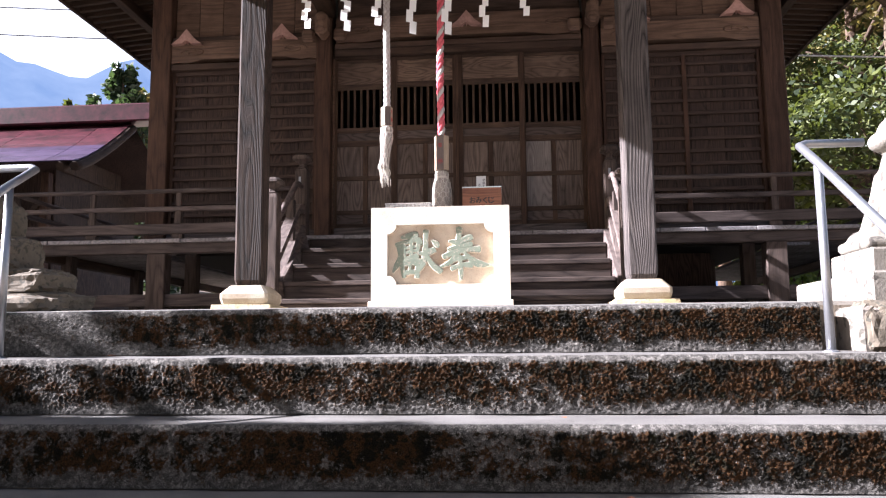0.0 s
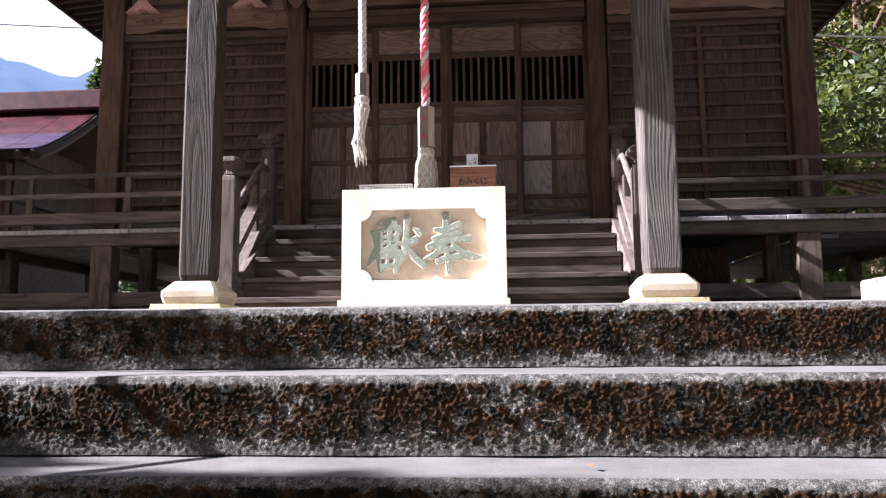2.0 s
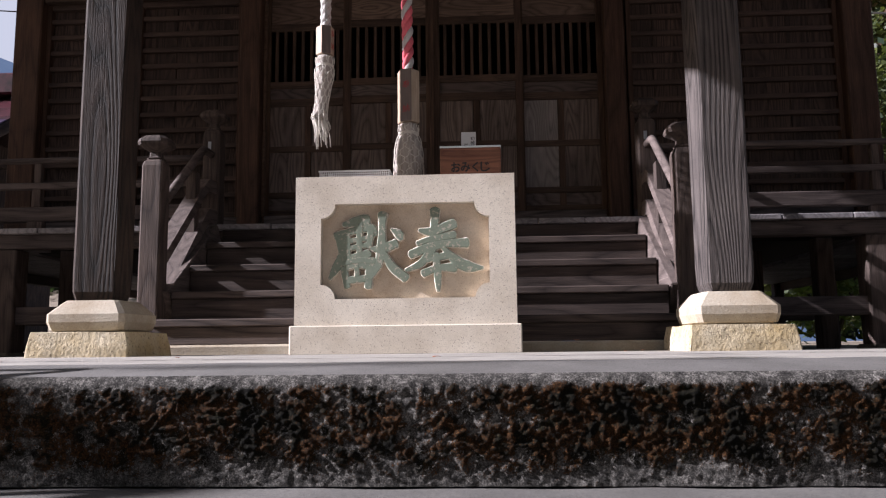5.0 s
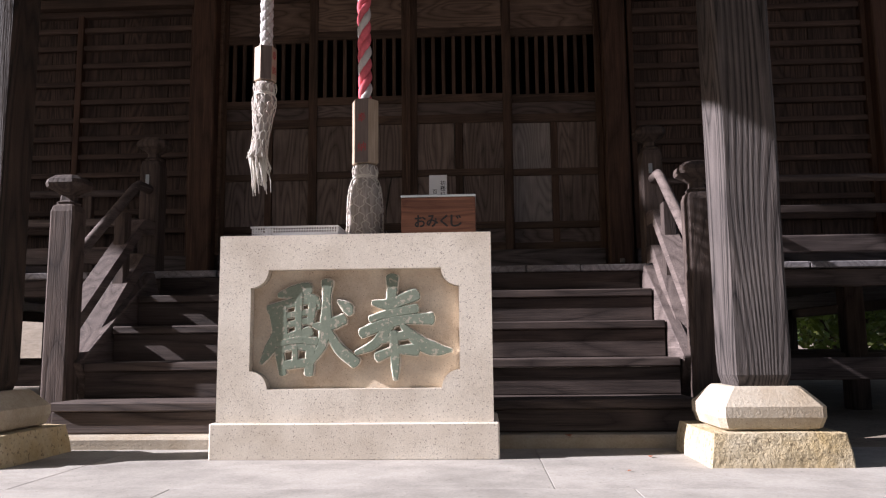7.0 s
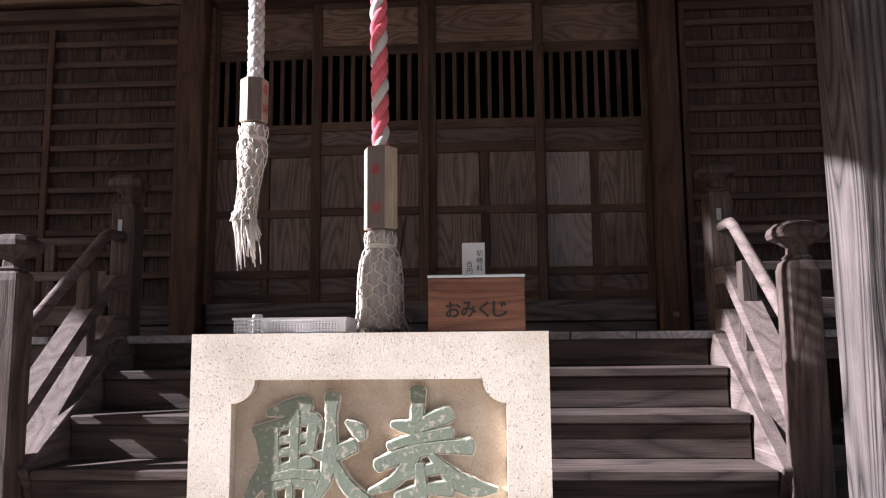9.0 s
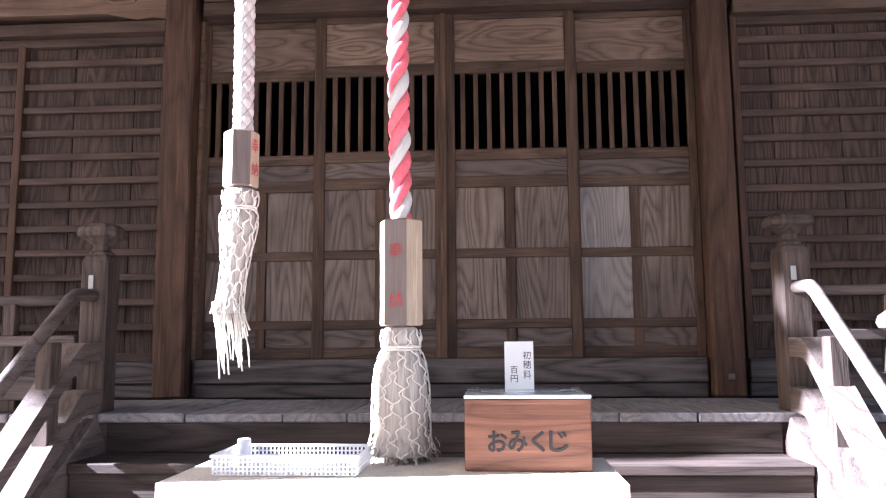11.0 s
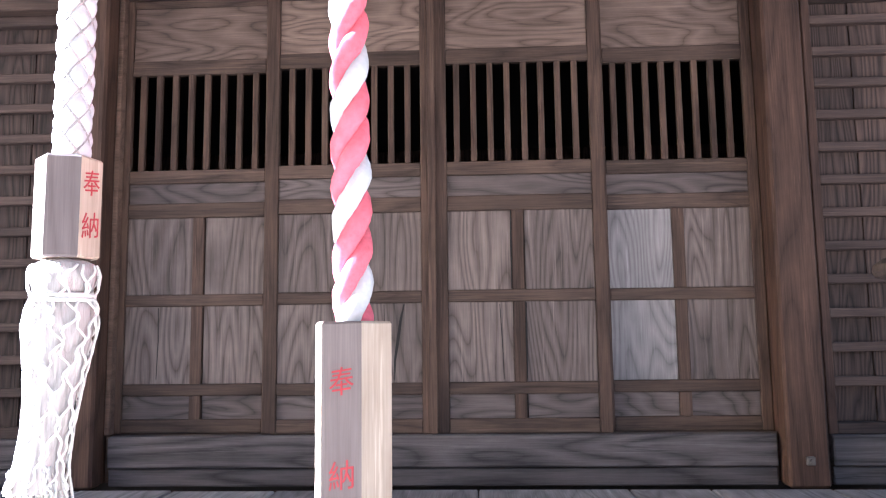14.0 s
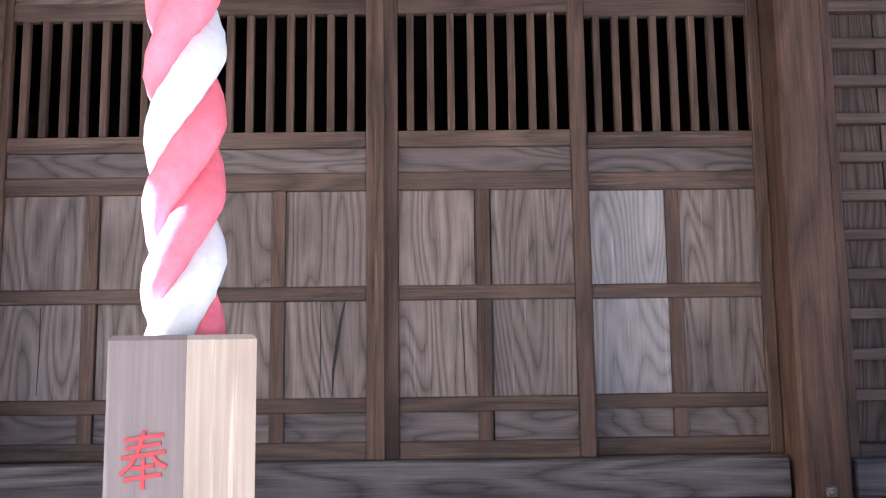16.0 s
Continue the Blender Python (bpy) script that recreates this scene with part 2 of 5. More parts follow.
M_ground = stone("packed_earth", (0.24, 0.20, 0.155), (0.1, 0.08, 0.06), 30.0, 0.4, (0.6, 0.57, 0.5), 0.7, 0.6, 0.95, 40.0)
M_recess = stone("stained_granite", (0.64, 0.56, 0.45), (0.20, 0.16, 0.13), 150.0, 0.36, (0.62, 0.50, 0.40), 0.8, 0.2, 0.75, 160.0)
M_green = stone("flaking_green_paint", (0.20, 0.235, 0.18), (0.46, 0.41, 0.33), 55.0, 0.42, (0.75, 0.8, 0.72), 0.5, 0.2)
M_white = plain("white_cotton", (0.52, 0.50, 0.49), 0.9, 0, 0.1, 120.0, 0.25, 0.2)
M_red = plain("faded_red_cotton", (0.65, 0.14, 0.17), 0.9, 0, 0.22, 70.0, 0.5, 0.2)
M_net = plain("cotton_net_cord", (0.66, 0.62, 0.56), 0.9, 0, 0.15, 90.0, 0.2, 0.2)
M_fibre = wood("tassel_fibre", (0.30, 0.27, 0.25), (0.62, 0.58, 0.54), "z", 4, 40, 0.5, 0.9, 0.6, 0.2)
M_paper = plain("white_paper", (0.82, 0.82, 0.82), 0.8, 0, 0.03, 20.0, 0.03)
M_ink = plain("black_ink", (0.012, 0.011, 0.012), 0.6, 0, 0.1)
M_redink = plain("red_ink", (0.30, 0.018, 0.022), 0.6, 0, 0.15)
M_plastic = plain("white_plastic", (0.78, 0.78, 0.80), 0.35, 0, 0.03, 20.0, 0.02)
M_lid = plain("clear_acrylic_lid", (0.55, 0.62, 0.66), 0.12, 0, 0.05, 10.0, 0.0, 0.8)
M_steel = plain("brushed_steel_tube", (0.40, 0.41, 0.43), 0.38, 0.85, 0.08, 60.0, 0.04)
# strong mottling also stands in for dappled shade on the red sheet
M_redroof = plain("red_painted_sheet_roof", (0.062, 0.015, 0.022), 0.36, 0.15, 0.85, 7.0, 0.05)
# purplish blue painted in for the sky's reflection on the lower roof rows
M_roofsheen = plain("sky_sheen_sheet_roof", (0.075, 0.05, 0.10), 0.3, 0.3, 0.6, 3.0, 0.05)
M_tile = plain("copper_roof_sheet", (0.12, 0.13, 0.12), 0.5, 0.4, 0.3, 4.0, 0.05)
M_dark = plain("near_black_shade", (0.012, 0.01, 0.009), 0.9, 0, 0.3)
M_bark = wood("cedar_bark", (0.05, 0.035, 0.025), (0.17, 0.12, 0.09), "z", 9, 5, 0.7, 0.95, 1.0)
M_leaf = leafy("broad_leaf", (0.008, 0.022, 0.008), (0.10, 0.115, 0.028))
M_leafy = leafy("autumn_leaf", (0.05, 0.06, 0.02), (0.20, 0.15, 0.06))
M_leafsun = leafy("sunlit_leaf", (0.06, 0.08, 0.02), (0.20, 0.21, 0.07))
M_needle = leafy("cedar_needle", (0.010, 0.028, 0.014), (0.045, 0.07, 0.03))
M_dryleaf = plain("dry_leaf", (0.30, 0.11, 0.05), 0.8, 0, 0.4)
M_cable = plain("black_cable", (0.02, 0.02, 0.022), 0.6, 0, 0.1)
M_iron = plain("rusty_iron", (0.16, 0.14, 0.13), 0.5, 0.6, 0.3)
M_brick = wood("shed_wood", (0.08, 0.05, 0.033), (0.26, 0.16, 0.10), "z", 7, 4, 0.6)


# ---- mesh helpers ----
def thing(name, at=(0, 0, 0), label="", category="", group="", kind=""):
    ob = new(name)
    ob.location = at
    ob.empty_display_size = 0.1
    return tagged(ob, label, category, group, kind)


def origin_of(ob):
    p = Vector((0, 0, 0))
    while ob:
        p += ob.location
        ob = ob.parent
    return p


def part(name, bm, material, parent=None, label="", smooth=False):
    """Links a bmesh in world coordinates as one mesh object under a thing or a part."""
    me = bpy.data.meshes.new(name)
    if parent:
        bmesh.ops.translate(bm, verts=bm.verts, vec=-origin_of(parent))
    bm.normal_update()
    bm.to_mesh(me)
    bm.free()
    for mat in material if isinstance(material, (list, tuple)) else (material,):
        me.materials.append(mat)
    if smooth:
        me.polygons.foreach_set("use_smooth", [True] * len(me.polygons))
    ob = new(name, me)
    ob.parent = parent
    if label:
        ob["label"] = label
    return ob


def solid(name, bm, material, label="", category="", group="", kind="", smooth=False):
    """A thing of one mesh, whose origin is the middle of its base."""
    lo = [min(v.co[i] for v in bm.verts) for i in range(3)]
    hi = [max(v.co[i] for v in bm.verts) for i in range(3)]
    o = Vector(((lo[0] + hi[0]) / 2, (lo[1] + hi[1]) / 2, lo[2]))
    bmesh.ops.translate(bm, verts=bm.verts, vec=-o)
    ob = part(name, bm, material, None, "", smooth)
    ob.location = o
    return tagged(ob, label, category, group, kind)


def box(x0, x1, y0, y1, z0, z1, bev=0.004, bm=None, mat=0, turn=None):
    bm = bm or bmesh.new()
    tmp = bmesh.new()
    bmesh.ops.create_cube(tmp, size=1)
    bmesh.ops.scale(tmp, verts=tmp.verts, vec=(x1 - x0, y1 - y0, z1 - z0))
    if bev:
        bmesh.ops.bevel(tmp, geom=tmp.edges[:], offset=min(bev, 0.45 * min(x1 - x0, y1 - y0, z1 - z0)), segments=1, profile=0.5, affect="EDGES")
    c = Matrix.Translation(((x0 + x1) / 2, (y0 + y1) / 2, (z0 + z1) / 2))
    tmp.transform(c @ turn if turn else c)
    return join(bm, tmp, mat)


def join(bm, tmp, mat=0):
    seen = {v: bm.verts.new(v.co) for v in tmp.verts}
    for f in tmp.faces:
        nf = bm.faces.new([seen[v] for v in f.verts])
        nf.material_index, nf.smooth = mat, f.smooth
    tmp.free()
    return bm


def beam(a, b, w, h, bev=0.004, bm=None, up=(0, 0, 1)):
    """A straight squared timber from a to b, w wide and h high."""
    bm = bm or bmesh.new()
    a, b = Vector(a), Vector(b)
    d = (b - a).normalized()
    side = d.cross(Vector(up)).normalized()
    u = side.cross(d)
    tmp = bmesh.new()
    bmesh.ops.create_cube(tmp, size=1)
    bmesh.ops.scale(tmp, verts=tmp.verts, vec=(w, (b - a).length, h))
    if bev:
        bmesh.ops.bevel(tmp, geom=tmp.edges[:], offset=bev, segments=1, profile=0.5, affect="EDGES")
    m = Matrix((side, d, u)).transposed().to_4x4()
    m.translation = (a + b) / 2
    tmp.transform(m)
    return join(bm, tmp)


def tube(points, radius, seg=8, bm=None, mat=0, caps=True):
    """A round bar along points; radius is a number or a list."""
    bm = bm or bmesh.new()
    pts = [Vector(p) for p in points]
    rad = radius if isinstance(radius, (list, tuple)) else [radius] * len(pts)
    rings, ref = [], None
    for i, p in enumerate(pts):
        d = (pts[min(i + 1, len(pts) - 1)] - pts[max(i - 1, 0)]).normalized()
        if ref is None:
            ref = d.orthogonal().normalized()
        ref = (ref - d * ref.dot(d)).normalized()
        s = d.cross(ref)
        rings.append([bm.verts.new(p + rad[i] * (math.cos(a) * ref + math.sin(a) * s)) for a in (2 * math.pi * k / seg for k in range(seg))])
    for r, q in zip(rings, rings[1:]):
        for k in range(seg):
            f = bm.faces.new((r[k], r[(k + 1) % seg], q[(k + 1) % seg], q[k]))
            f.smooth, f.material_index = True, mat
    if caps:
        for r in (rings[0][::-1], rings[-1]):
            f = bm.faces.new(r)
            f.material_index = mat
    return bm


def lathe(cx, cy, profile, seg=24, bm=None, wobble=0.0):
    """A turned body from (radius, z) pairs."""
    bm = bm or bmesh.new()
    rings = []
    for r, z in profile:
        ring = []
        for k in range(seg):
            a = 2 * math.pi * k / seg
            q = r * (1 + wobble * noise.noise((math.cos(a) * 3, math.sin(a) * 3, z * 40)))
            ring.append(bm.verts.new((cx + q * math.cos(a), cy + q * math.sin(a), z)))
        rings.append(ring)
    for r, q in zip(rings, rings[1:]):
        for k in range(seg):
            bm.faces.new((r[k], r[(k + 1) % seg], q[(k + 1) % seg], q[k])).smooth = True
    bm.faces.new(rings[0][::-1])
    bm.faces.new(rings[-1])
    return bm


def stack(cx, cy, rows, corner=0.18, power=None):
    """A squared body from (half width, z) rows with clipped corners."""
    bm, rings = bmesh.new(), []
    for w, z in rows:
        c = w * corner
        o = [(-w + c, -w), (w - c, -w), (w, -w + c), (w, w - c), (w - c, w), (-w + c, w), (-w, w - c), (-w, -w + c)]
        rings.append([bm.verts.new((cx + x, cy + y, z)) for x, y in o])
    for r, q in zip(rings, rings[1:]):
        for k in range(8):
            bm.faces.new((r[k], r[(k + 1) % 8], q[(k + 1) % 8], q[k]))
    bm.faces.new(rings[0][::-1])
    bm.faces.new(rings[-1])
    return bm


def rough_up(bm, amount, scale, cuts=0):
    if cuts:
        bmesh.ops.subdivide_edges(bm, edges=bm.edges[:], cuts=cuts, use_grid_fill=True)
    for v in bm.verts:
        v.co += amount * Vector(noise.noise_vector(v.co * scale))
    return bm


def letters(body, x0, x1, z0, z1, y, extrude=0.001, bold=0.0, lean=0.0, face=None):
    """Characters of the built-in font as a mesh that fills the given rectangle and faces -y (or turned by the matrix face)."""
    cu = bpy.data.curves.new("letters", "FONT")
    cu.body, cu.size, cu.extrude, cu.resolution_u = body, 1.0, 0.0, 3
    cu.align_x = "LEFT"
    tmp = new("letters", cu)
    dg = bpy.context.evaluated_depsgraph_get()
    me = bpy.data.meshes.new_from_object(tmp.evaluated_get(dg))
    bpy.data.objects.remove(tmp)
    bpy.data.curves.remove(cu)
    bm = bmesh.new()
    bm.from_mesh(me)
    bpy.data.meshes.remove(me)
    if not bm.verts:
        return box(x0, x1, y - 0.001, y, z0, z1, 0)
    lo = [min(v.co[i] for v in bm.verts) for i in (0, 1)]
    hi = [max(v.co[i] for v in bm.verts) for i in (0, 1)]
    for v in bm.verts:
        u, w = (v.co.x - lo[0]) / (hi[0] - lo[0]), (v.co.y - lo[1]) / (hi[1] - lo[1])
        v.co = Vector((x0 + u * (x1 - x0), y, z0 + (w + lean * u) * (z1 - z0)))
    ext = bmesh.ops.extrude_face_region(bm, geom=bm.faces[:])
    bmesh.ops.translate(bm, verts=[g for g in ext["geom"] if isinstance(g, bmesh.types.BMVert)], vec=(0, -extrude, 0))
    bmesh.ops.recalc_face_normals(bm, faces=bm.faces[:])
    if bold:
        one = bm
        bm = bmesh.new()
        for k in range(9):
            t = one.copy()
            a = 2 * math.pi * k / 8
            r = bold if k < 8 else 0.0
            for v in t.verts:
                v.co += Vector((r * math.cos(a), -0.00025 * k * (1 if v.co.y < y - 1e-6 else 0), r * math.sin(a)))
            join(bm, t)
        one.free()
    if face:
        bm.transform(face)
    return bm


# ---- ground and stone steps ----
EDGE_Y, RUN, RISE = 4.35, 0.365, 0.272
SX0, SX1 = -2.75, 1.66


def ground_sheet():
    bm = bmesh.new()
    ys = [-3000, -60, -8, 1.9, 2.6]
    zs = [-1.63] * 5
    rows = [[bm.verts.new((x, y, z)) for x in (-3000, -40, -8, 0, 8, 40, 3000)] for y, z in zip(ys, zs)]
    rows.append([bm.verts.new((x, 4.60, -1.63)) for x in (-3000, -40, -8, 0, 8, 40, 3000)])
    rows.append([bm.verts.new((x, 4.62, -0.03)) for x in (-3000, -40, -8, 0, 8, 40, 3000)])
    for y in (9, 30, 3000):
        rows.append([bm.verts.new((x, y, -0.03)) for x in (-3000, -40, -8, 0, 8, 40, 3000)])
    for r, q in zip(rows, rows[1:]):
        for k in range(6):
            bm.faces.new((r[k], r[k + 1], q[k + 1], q[k]))
    return part("ground", bm, M_ground)


tagged(ground_sheet(), "brown packed earth ground in two levels round the shrine", "ground", kind="structure")


def step(k):
    """One concrete step of the flight: a rough mossy riser under a worn tread."""
    y, z = EDGE_Y - RUN * k + (0.0 if k else 0.10), -RISE * k - (0.0 if k else 0.022)
    x1 = SX1 + (0.13 if k else 0.0)
    z0, back = -RISE * (k + 1) + 0.012, y + (RUN + (0.12 if k == 1 else 0.02) if k else 0.0)
    fine = k < 3
    nx, nz = (860, 54) if fine else (160, 14)
    st = thing("stone_step", ((SX0 + x1) / 2, y, z0), "worn grey concrete step with rust-brown moss on its riser", "step", "concrete steps before the shrine")
    bm = bmesh.new()
    lay = bm.verts.layers.float.new("moss")
    cols = []
    for i in range(nx + 1):
        x = SX0 + (x1 - SX0) * i / nx
        col = []
        for j in range(nz + 1):
            h = j / nz
            zz = z0 + (z - z0) * h
            p = Vector((x, 0.0, zz + 3.1 * k))
            big, mid, small = noise.fractal(p * 2.6, 1.0, 2.0, 4), noise.noise(p * 21), noise.noise(p * 78)
            moss = 0.70 + 0.42 * big + 0.50 * mid + 0.45 * small + 0.07 * max(0.0, x + 0.4)
            moss *= max(0.35, min(1.0, (x + 2.35) / 0.5)) if k == 0 else 1.0
            band = max(0.0, min(1.0, (h - 0.03 - 0.26 * max(0, big + 0.05)) / 0.25)) * max(0.0, min(1.0, (0.92 + 0.03 * mid - h) / 0.06))
            moss = max(0.0, min(1.0, moss * (0.25 + 0.75 * band)))
            w = Vector((p.x, 0.37, p.z)) + 0.018 * noise.noise_vector(p * 34)
            clump = max(0.0, 1.0 - 1.3 * noise.voronoi(w * (92 + 36 * noise.noise(p * 4)))[0][0]) * (0.75 + 0.6 * noise.noise(p * 95)) if fine and moss > 0.3 else 0.4
            yy = y - 0.017 * moss * (0.25 + 0.75 * clump) - 0.005 * small * moss + 0.006 * noise.noise(p * 3)
            if h > 0.91:
                yy += 0.022 * ((h - 0.91) / 0.09) ** 2
            v = bm.verts.new((x, yy, zz))
            v[lay] = moss if h < 0.93 else 0.0
            col.append(v)
        cols.append(col)
    for c, d in zip(cols, cols[1:]):
        for j in range(nz):
            bm.faces.new((c[j], d[j], d[j + 1], c[j + 1])).smooth = True
    depth = back - y
    tops = [c[-1].co.copy() for c in cols]
    bmesh.ops.recalc_face_normals(bm, faces=bm.faces[:])
    part("riser", bm, M_riser, st, "rough riser grown over with brown moss")
    bm = bmesh.new()
    prev = [bm.verts.new(c) for c in tops]
    for i, dy in enumerate((0.05, 0.14, max(0.2, depth)) if k else (0.06, 0.15, 0.303)):
        row = [bm.verts.new((v.co.x, y + dy, z + (0.006 * dy / 0.38 if k else 0.021 * dy / 0.303) + 0.003 * noise.noise((v.co.x * 5, dy * 9, k)))) for v in prev]
        for a in range(nx):
            f = bm.faces.new((prev[a], prev[a + 1], row[a + 1], row[a]))
            f.smooth = True
        prev = row
    for x in (SX0, x1):
        bm.faces.new([bm.verts.new((x, yy, zz)) for yy, zz in ((y + 0.004, z0), (y + 0.02, z - 0.001), (back + (0.3 if not k else 0), z - 0.001), (back + (0.3 if not k else 0), z0))])
    bmesh.ops.recalc_face_normals(bm, faces=bm.faces[:])
    part("tread", bm, M_concrete, st, "worn grey concrete tread")


for k in range(6):
    step(k)

# platform slabs behind the top kerb, with open joints
plat = thing("pavement", (-0.45, 5.8, 0), "pale concrete platform slabs with open joints", "pavement", kind="structure")
for x0, x1, y0, y1 in ((-2.75, -0.95, 4.756, 6.02), (-0.944, 0.55, 4.756, 6.02), (0.556, 2.2, 4.756, 6.02), (-2.75, -1.5, 6.026, 7.0), (-1.494, 0.30, 6.026, 7.0), (0.306, 2.2, 6.026, 7.0)):
    part("slab", rough_up(box(x0, x1 + 0.003, y0, y1 + 0.003, -0.12, 0.0, 0.0012), 0.0008, 2.0), M_slab, plat)
part("slab", box(-6.5, -2.757, 4.5, 7.0, -0.12, -0.006, 0.004), M_concrete, plat)
part("slab", box(2.207, 5.6, 4.5, 7.0, -0.12, -0.006, 0.004), M_concrete, plat)

for nm, x0, x1 in (("wall_west", -14.0, SX0 - 0.01), ("wall_east", SX1 + 0.14, 14.0)):
    w = thing(nm, ((x0 + x1) / 2, 4.4, -1.63), "dark mossy stone retaining wall of the terrace", "retaining wall", kind="structure")
    random.seed(5)
    for r in range(4):
        z0, x = -1.63 + r * 0.4, x0
        while x < x1 - 0.02:
            wd = min(random.uniform(0.45, 0.8), x1 - x)
            part("block", rough_up(box(x + 0.006, x + wd - 0.006, 4.33 + random.uniform(-0.015, 0.02), 4.78, z0 + 0.005, z0 + 0.395 - (0.01 if r == 3 else 0), 0.02), 0.012, 6.0), M_wallstone, w)
            x += wd


def boulder(cx, cy, cz, rx, ry, rz, seed, mat, name="rock", label="", cat="rock", group=""):
    bm = bmesh.new()
    bmesh.ops.create_icosphere(bm, subdivisions=4, radius=1)
    for v in bm.verts:
        p = v.co.copy()
        d = 1 + 0.20 * noise.noise(p * 1.3 + Vector((seed, 0, 0))) + 0.16 * abs(noise.noise(p * 3.1 + Vector((0, seed, 0)))) + 0.08 * noise.noise(p * 7) + 0.04 * noise.noise(p * 17)
        q = Vector([math.copysign(abs(c) ** 0.55, c) for c in p]) * d
        v.co = Vector((cx + rx * q.x, cy + ry * q.y, cz + rz * q.z))
    return solid(name, bm, mat, label, cat, group)


RL = "rough lichen-grown rock of a statue base beside the steps"
for bx, by, bz, rx, ry, rz, sd in ((-2.80, 4.98, 0.05, 0.25, 0.22, 0.075, 1.0), (-2.86, 5.0, 0.19, 0.20, 0.20, 0.085, 2.0), (-3.06, 5.0, 0.36, 0.17, 0.20, 0.12, 3.3), (-3.17, 5.02, 0.57, 0.12, 0.18, 0.15, 5.2), (-3.46, 5.05, 0.42, 0.22, 0.25, 0.42, 4.1)):
    boulder(bx, by, bz, rx, ry, rz, sd, M_rock, label=RL, group="rocks of the statue base")
boulder(1.96, 4.45, -0.16, 0.14, 0.12, 0.13, 6.0, M_rock, label="dark lichen-spotted rock at the end of the steps")


def guardian():
    ped = thing("statue_pedestal", (2.45, 5.15, 0), "stepped pale stone pedestal streaked with dark lichen", "pedestal")
    part("lower_block", rough_up(box(2.0, 3.2, 4.62, 5.69, -0.03, 0.15, 0.012), 0.006, 5), M_lion, ped)
    part("upper_block", rough_up(box(2.12, 3.05, 4.86, 5.41, 0.15, 0.30, 0.012), 0.006, 5), M_lion, ped)
    bm = rough_up(box(2.13, 2.95, 4.93, 5.34, 0.30, 0.375, 0.02), 0.01, 6, 3)
    for (x, y, z), (sx, sy, sz) in (((2.44, 5.13, 0.74), (0.16, 0.15, 0.25)), ((2.62, 5.13, 0.60), (0.22, 0.17, 0.24)), ((2.72, 5.03, 0.48), (0.18, 0.09, 0.14)), ((2.72, 5.23, 0.48), (0.18, 0.09, 0.14)), ((2.42, 5.13, 1.00), (0.14, 0.14, 0.14)), ((2.31, 5.13, 0.965), (0.085, 0.09, 0.065)), ((2.50, 5.13, 0.98), (0.13, 0.16, 0.18)), ((2.47, 5.01, 1.08), (0.05, 0.03, 0.06)), ((2.47, 5.25, 1.08), (0.05, 0.03, 0.06)), ((2.82, 5.13, 0.78), (0.08, 0.07, 0.20)), ((2.19, 5.03, 0.395), (0.08, 0.055, 0.045)), ((2.19, 5.23, 0.395), (0.08, 0.055, 0.045)), ((2.58, 5.0, 0.40), (0.10, 0.05, 0.045)), ((2.58, 5.26, 0.40), (0.10, 0.05, 0.045))):
        t = bmesh.new()
        bmesh.ops.create_icosphere(t, subdivisions=3, radius=1)
        t.transform(Matrix.Translation((x + 0.05, y, z)) @ Matrix.Diagonal((sx, sy, sz, 1)))
        join(bm, t)
    for y in (5.03, 5.23):
        tube([(2.43, y, 0.78), (2.37, y, 0.62), (2.30, y, 0.48), (2.27, y, 0.38)], [0.085, 0.07, 0.055, 0.055], 12, bm)
    ob = solid("guardian_statue", bm, M_lion, "pale stone guardian lion-dog sitting on its pedestal", "statue", smooth=True)
    r = ob.modifiers.new("blend", "REMESH")
    r.mode, r.voxel_size, r.use_smooth_shade = "VOXEL", 0.015, True
    s = ob.modifiers.new("soft", "SMOOTH")
    s.iterations, s.factor = 6, 0.5


guardian()


def handrail(x, out):
    h = thing("handrail", (x, 4.17, -RISE), "brushed steel tube handrail beside the concrete steps", "handrail", "steel handrails")
    part("post", tube([(x, 4.19, -RISE), (x, 4.19, 0.62)], 0.021, 14), M_steel, h)
    part("rail", tube([(x + out * 0.32, 4.42, 0.785), (x + out * 0.04, 4.42, 0.785), (x, 4.40, 0.770), (x, 4.19, 0.635), (x, 2.35, -0.62)], 0.0215, 14), M_steel, h)
    part("post", tube([(x, 2.42, -RISE * 6 + 0.0), (x, 2.42, -0.575)], 0.021, 14), M_steel, h)
    part("flange", lathe(x, 4.19, [(0.04, -RISE), (0.04, -RISE + 0.006), (0.024, -RISE + 0.014)], 16), M_steel, h)


handrail(1.60, 1)
handrail(-2.50, -1)


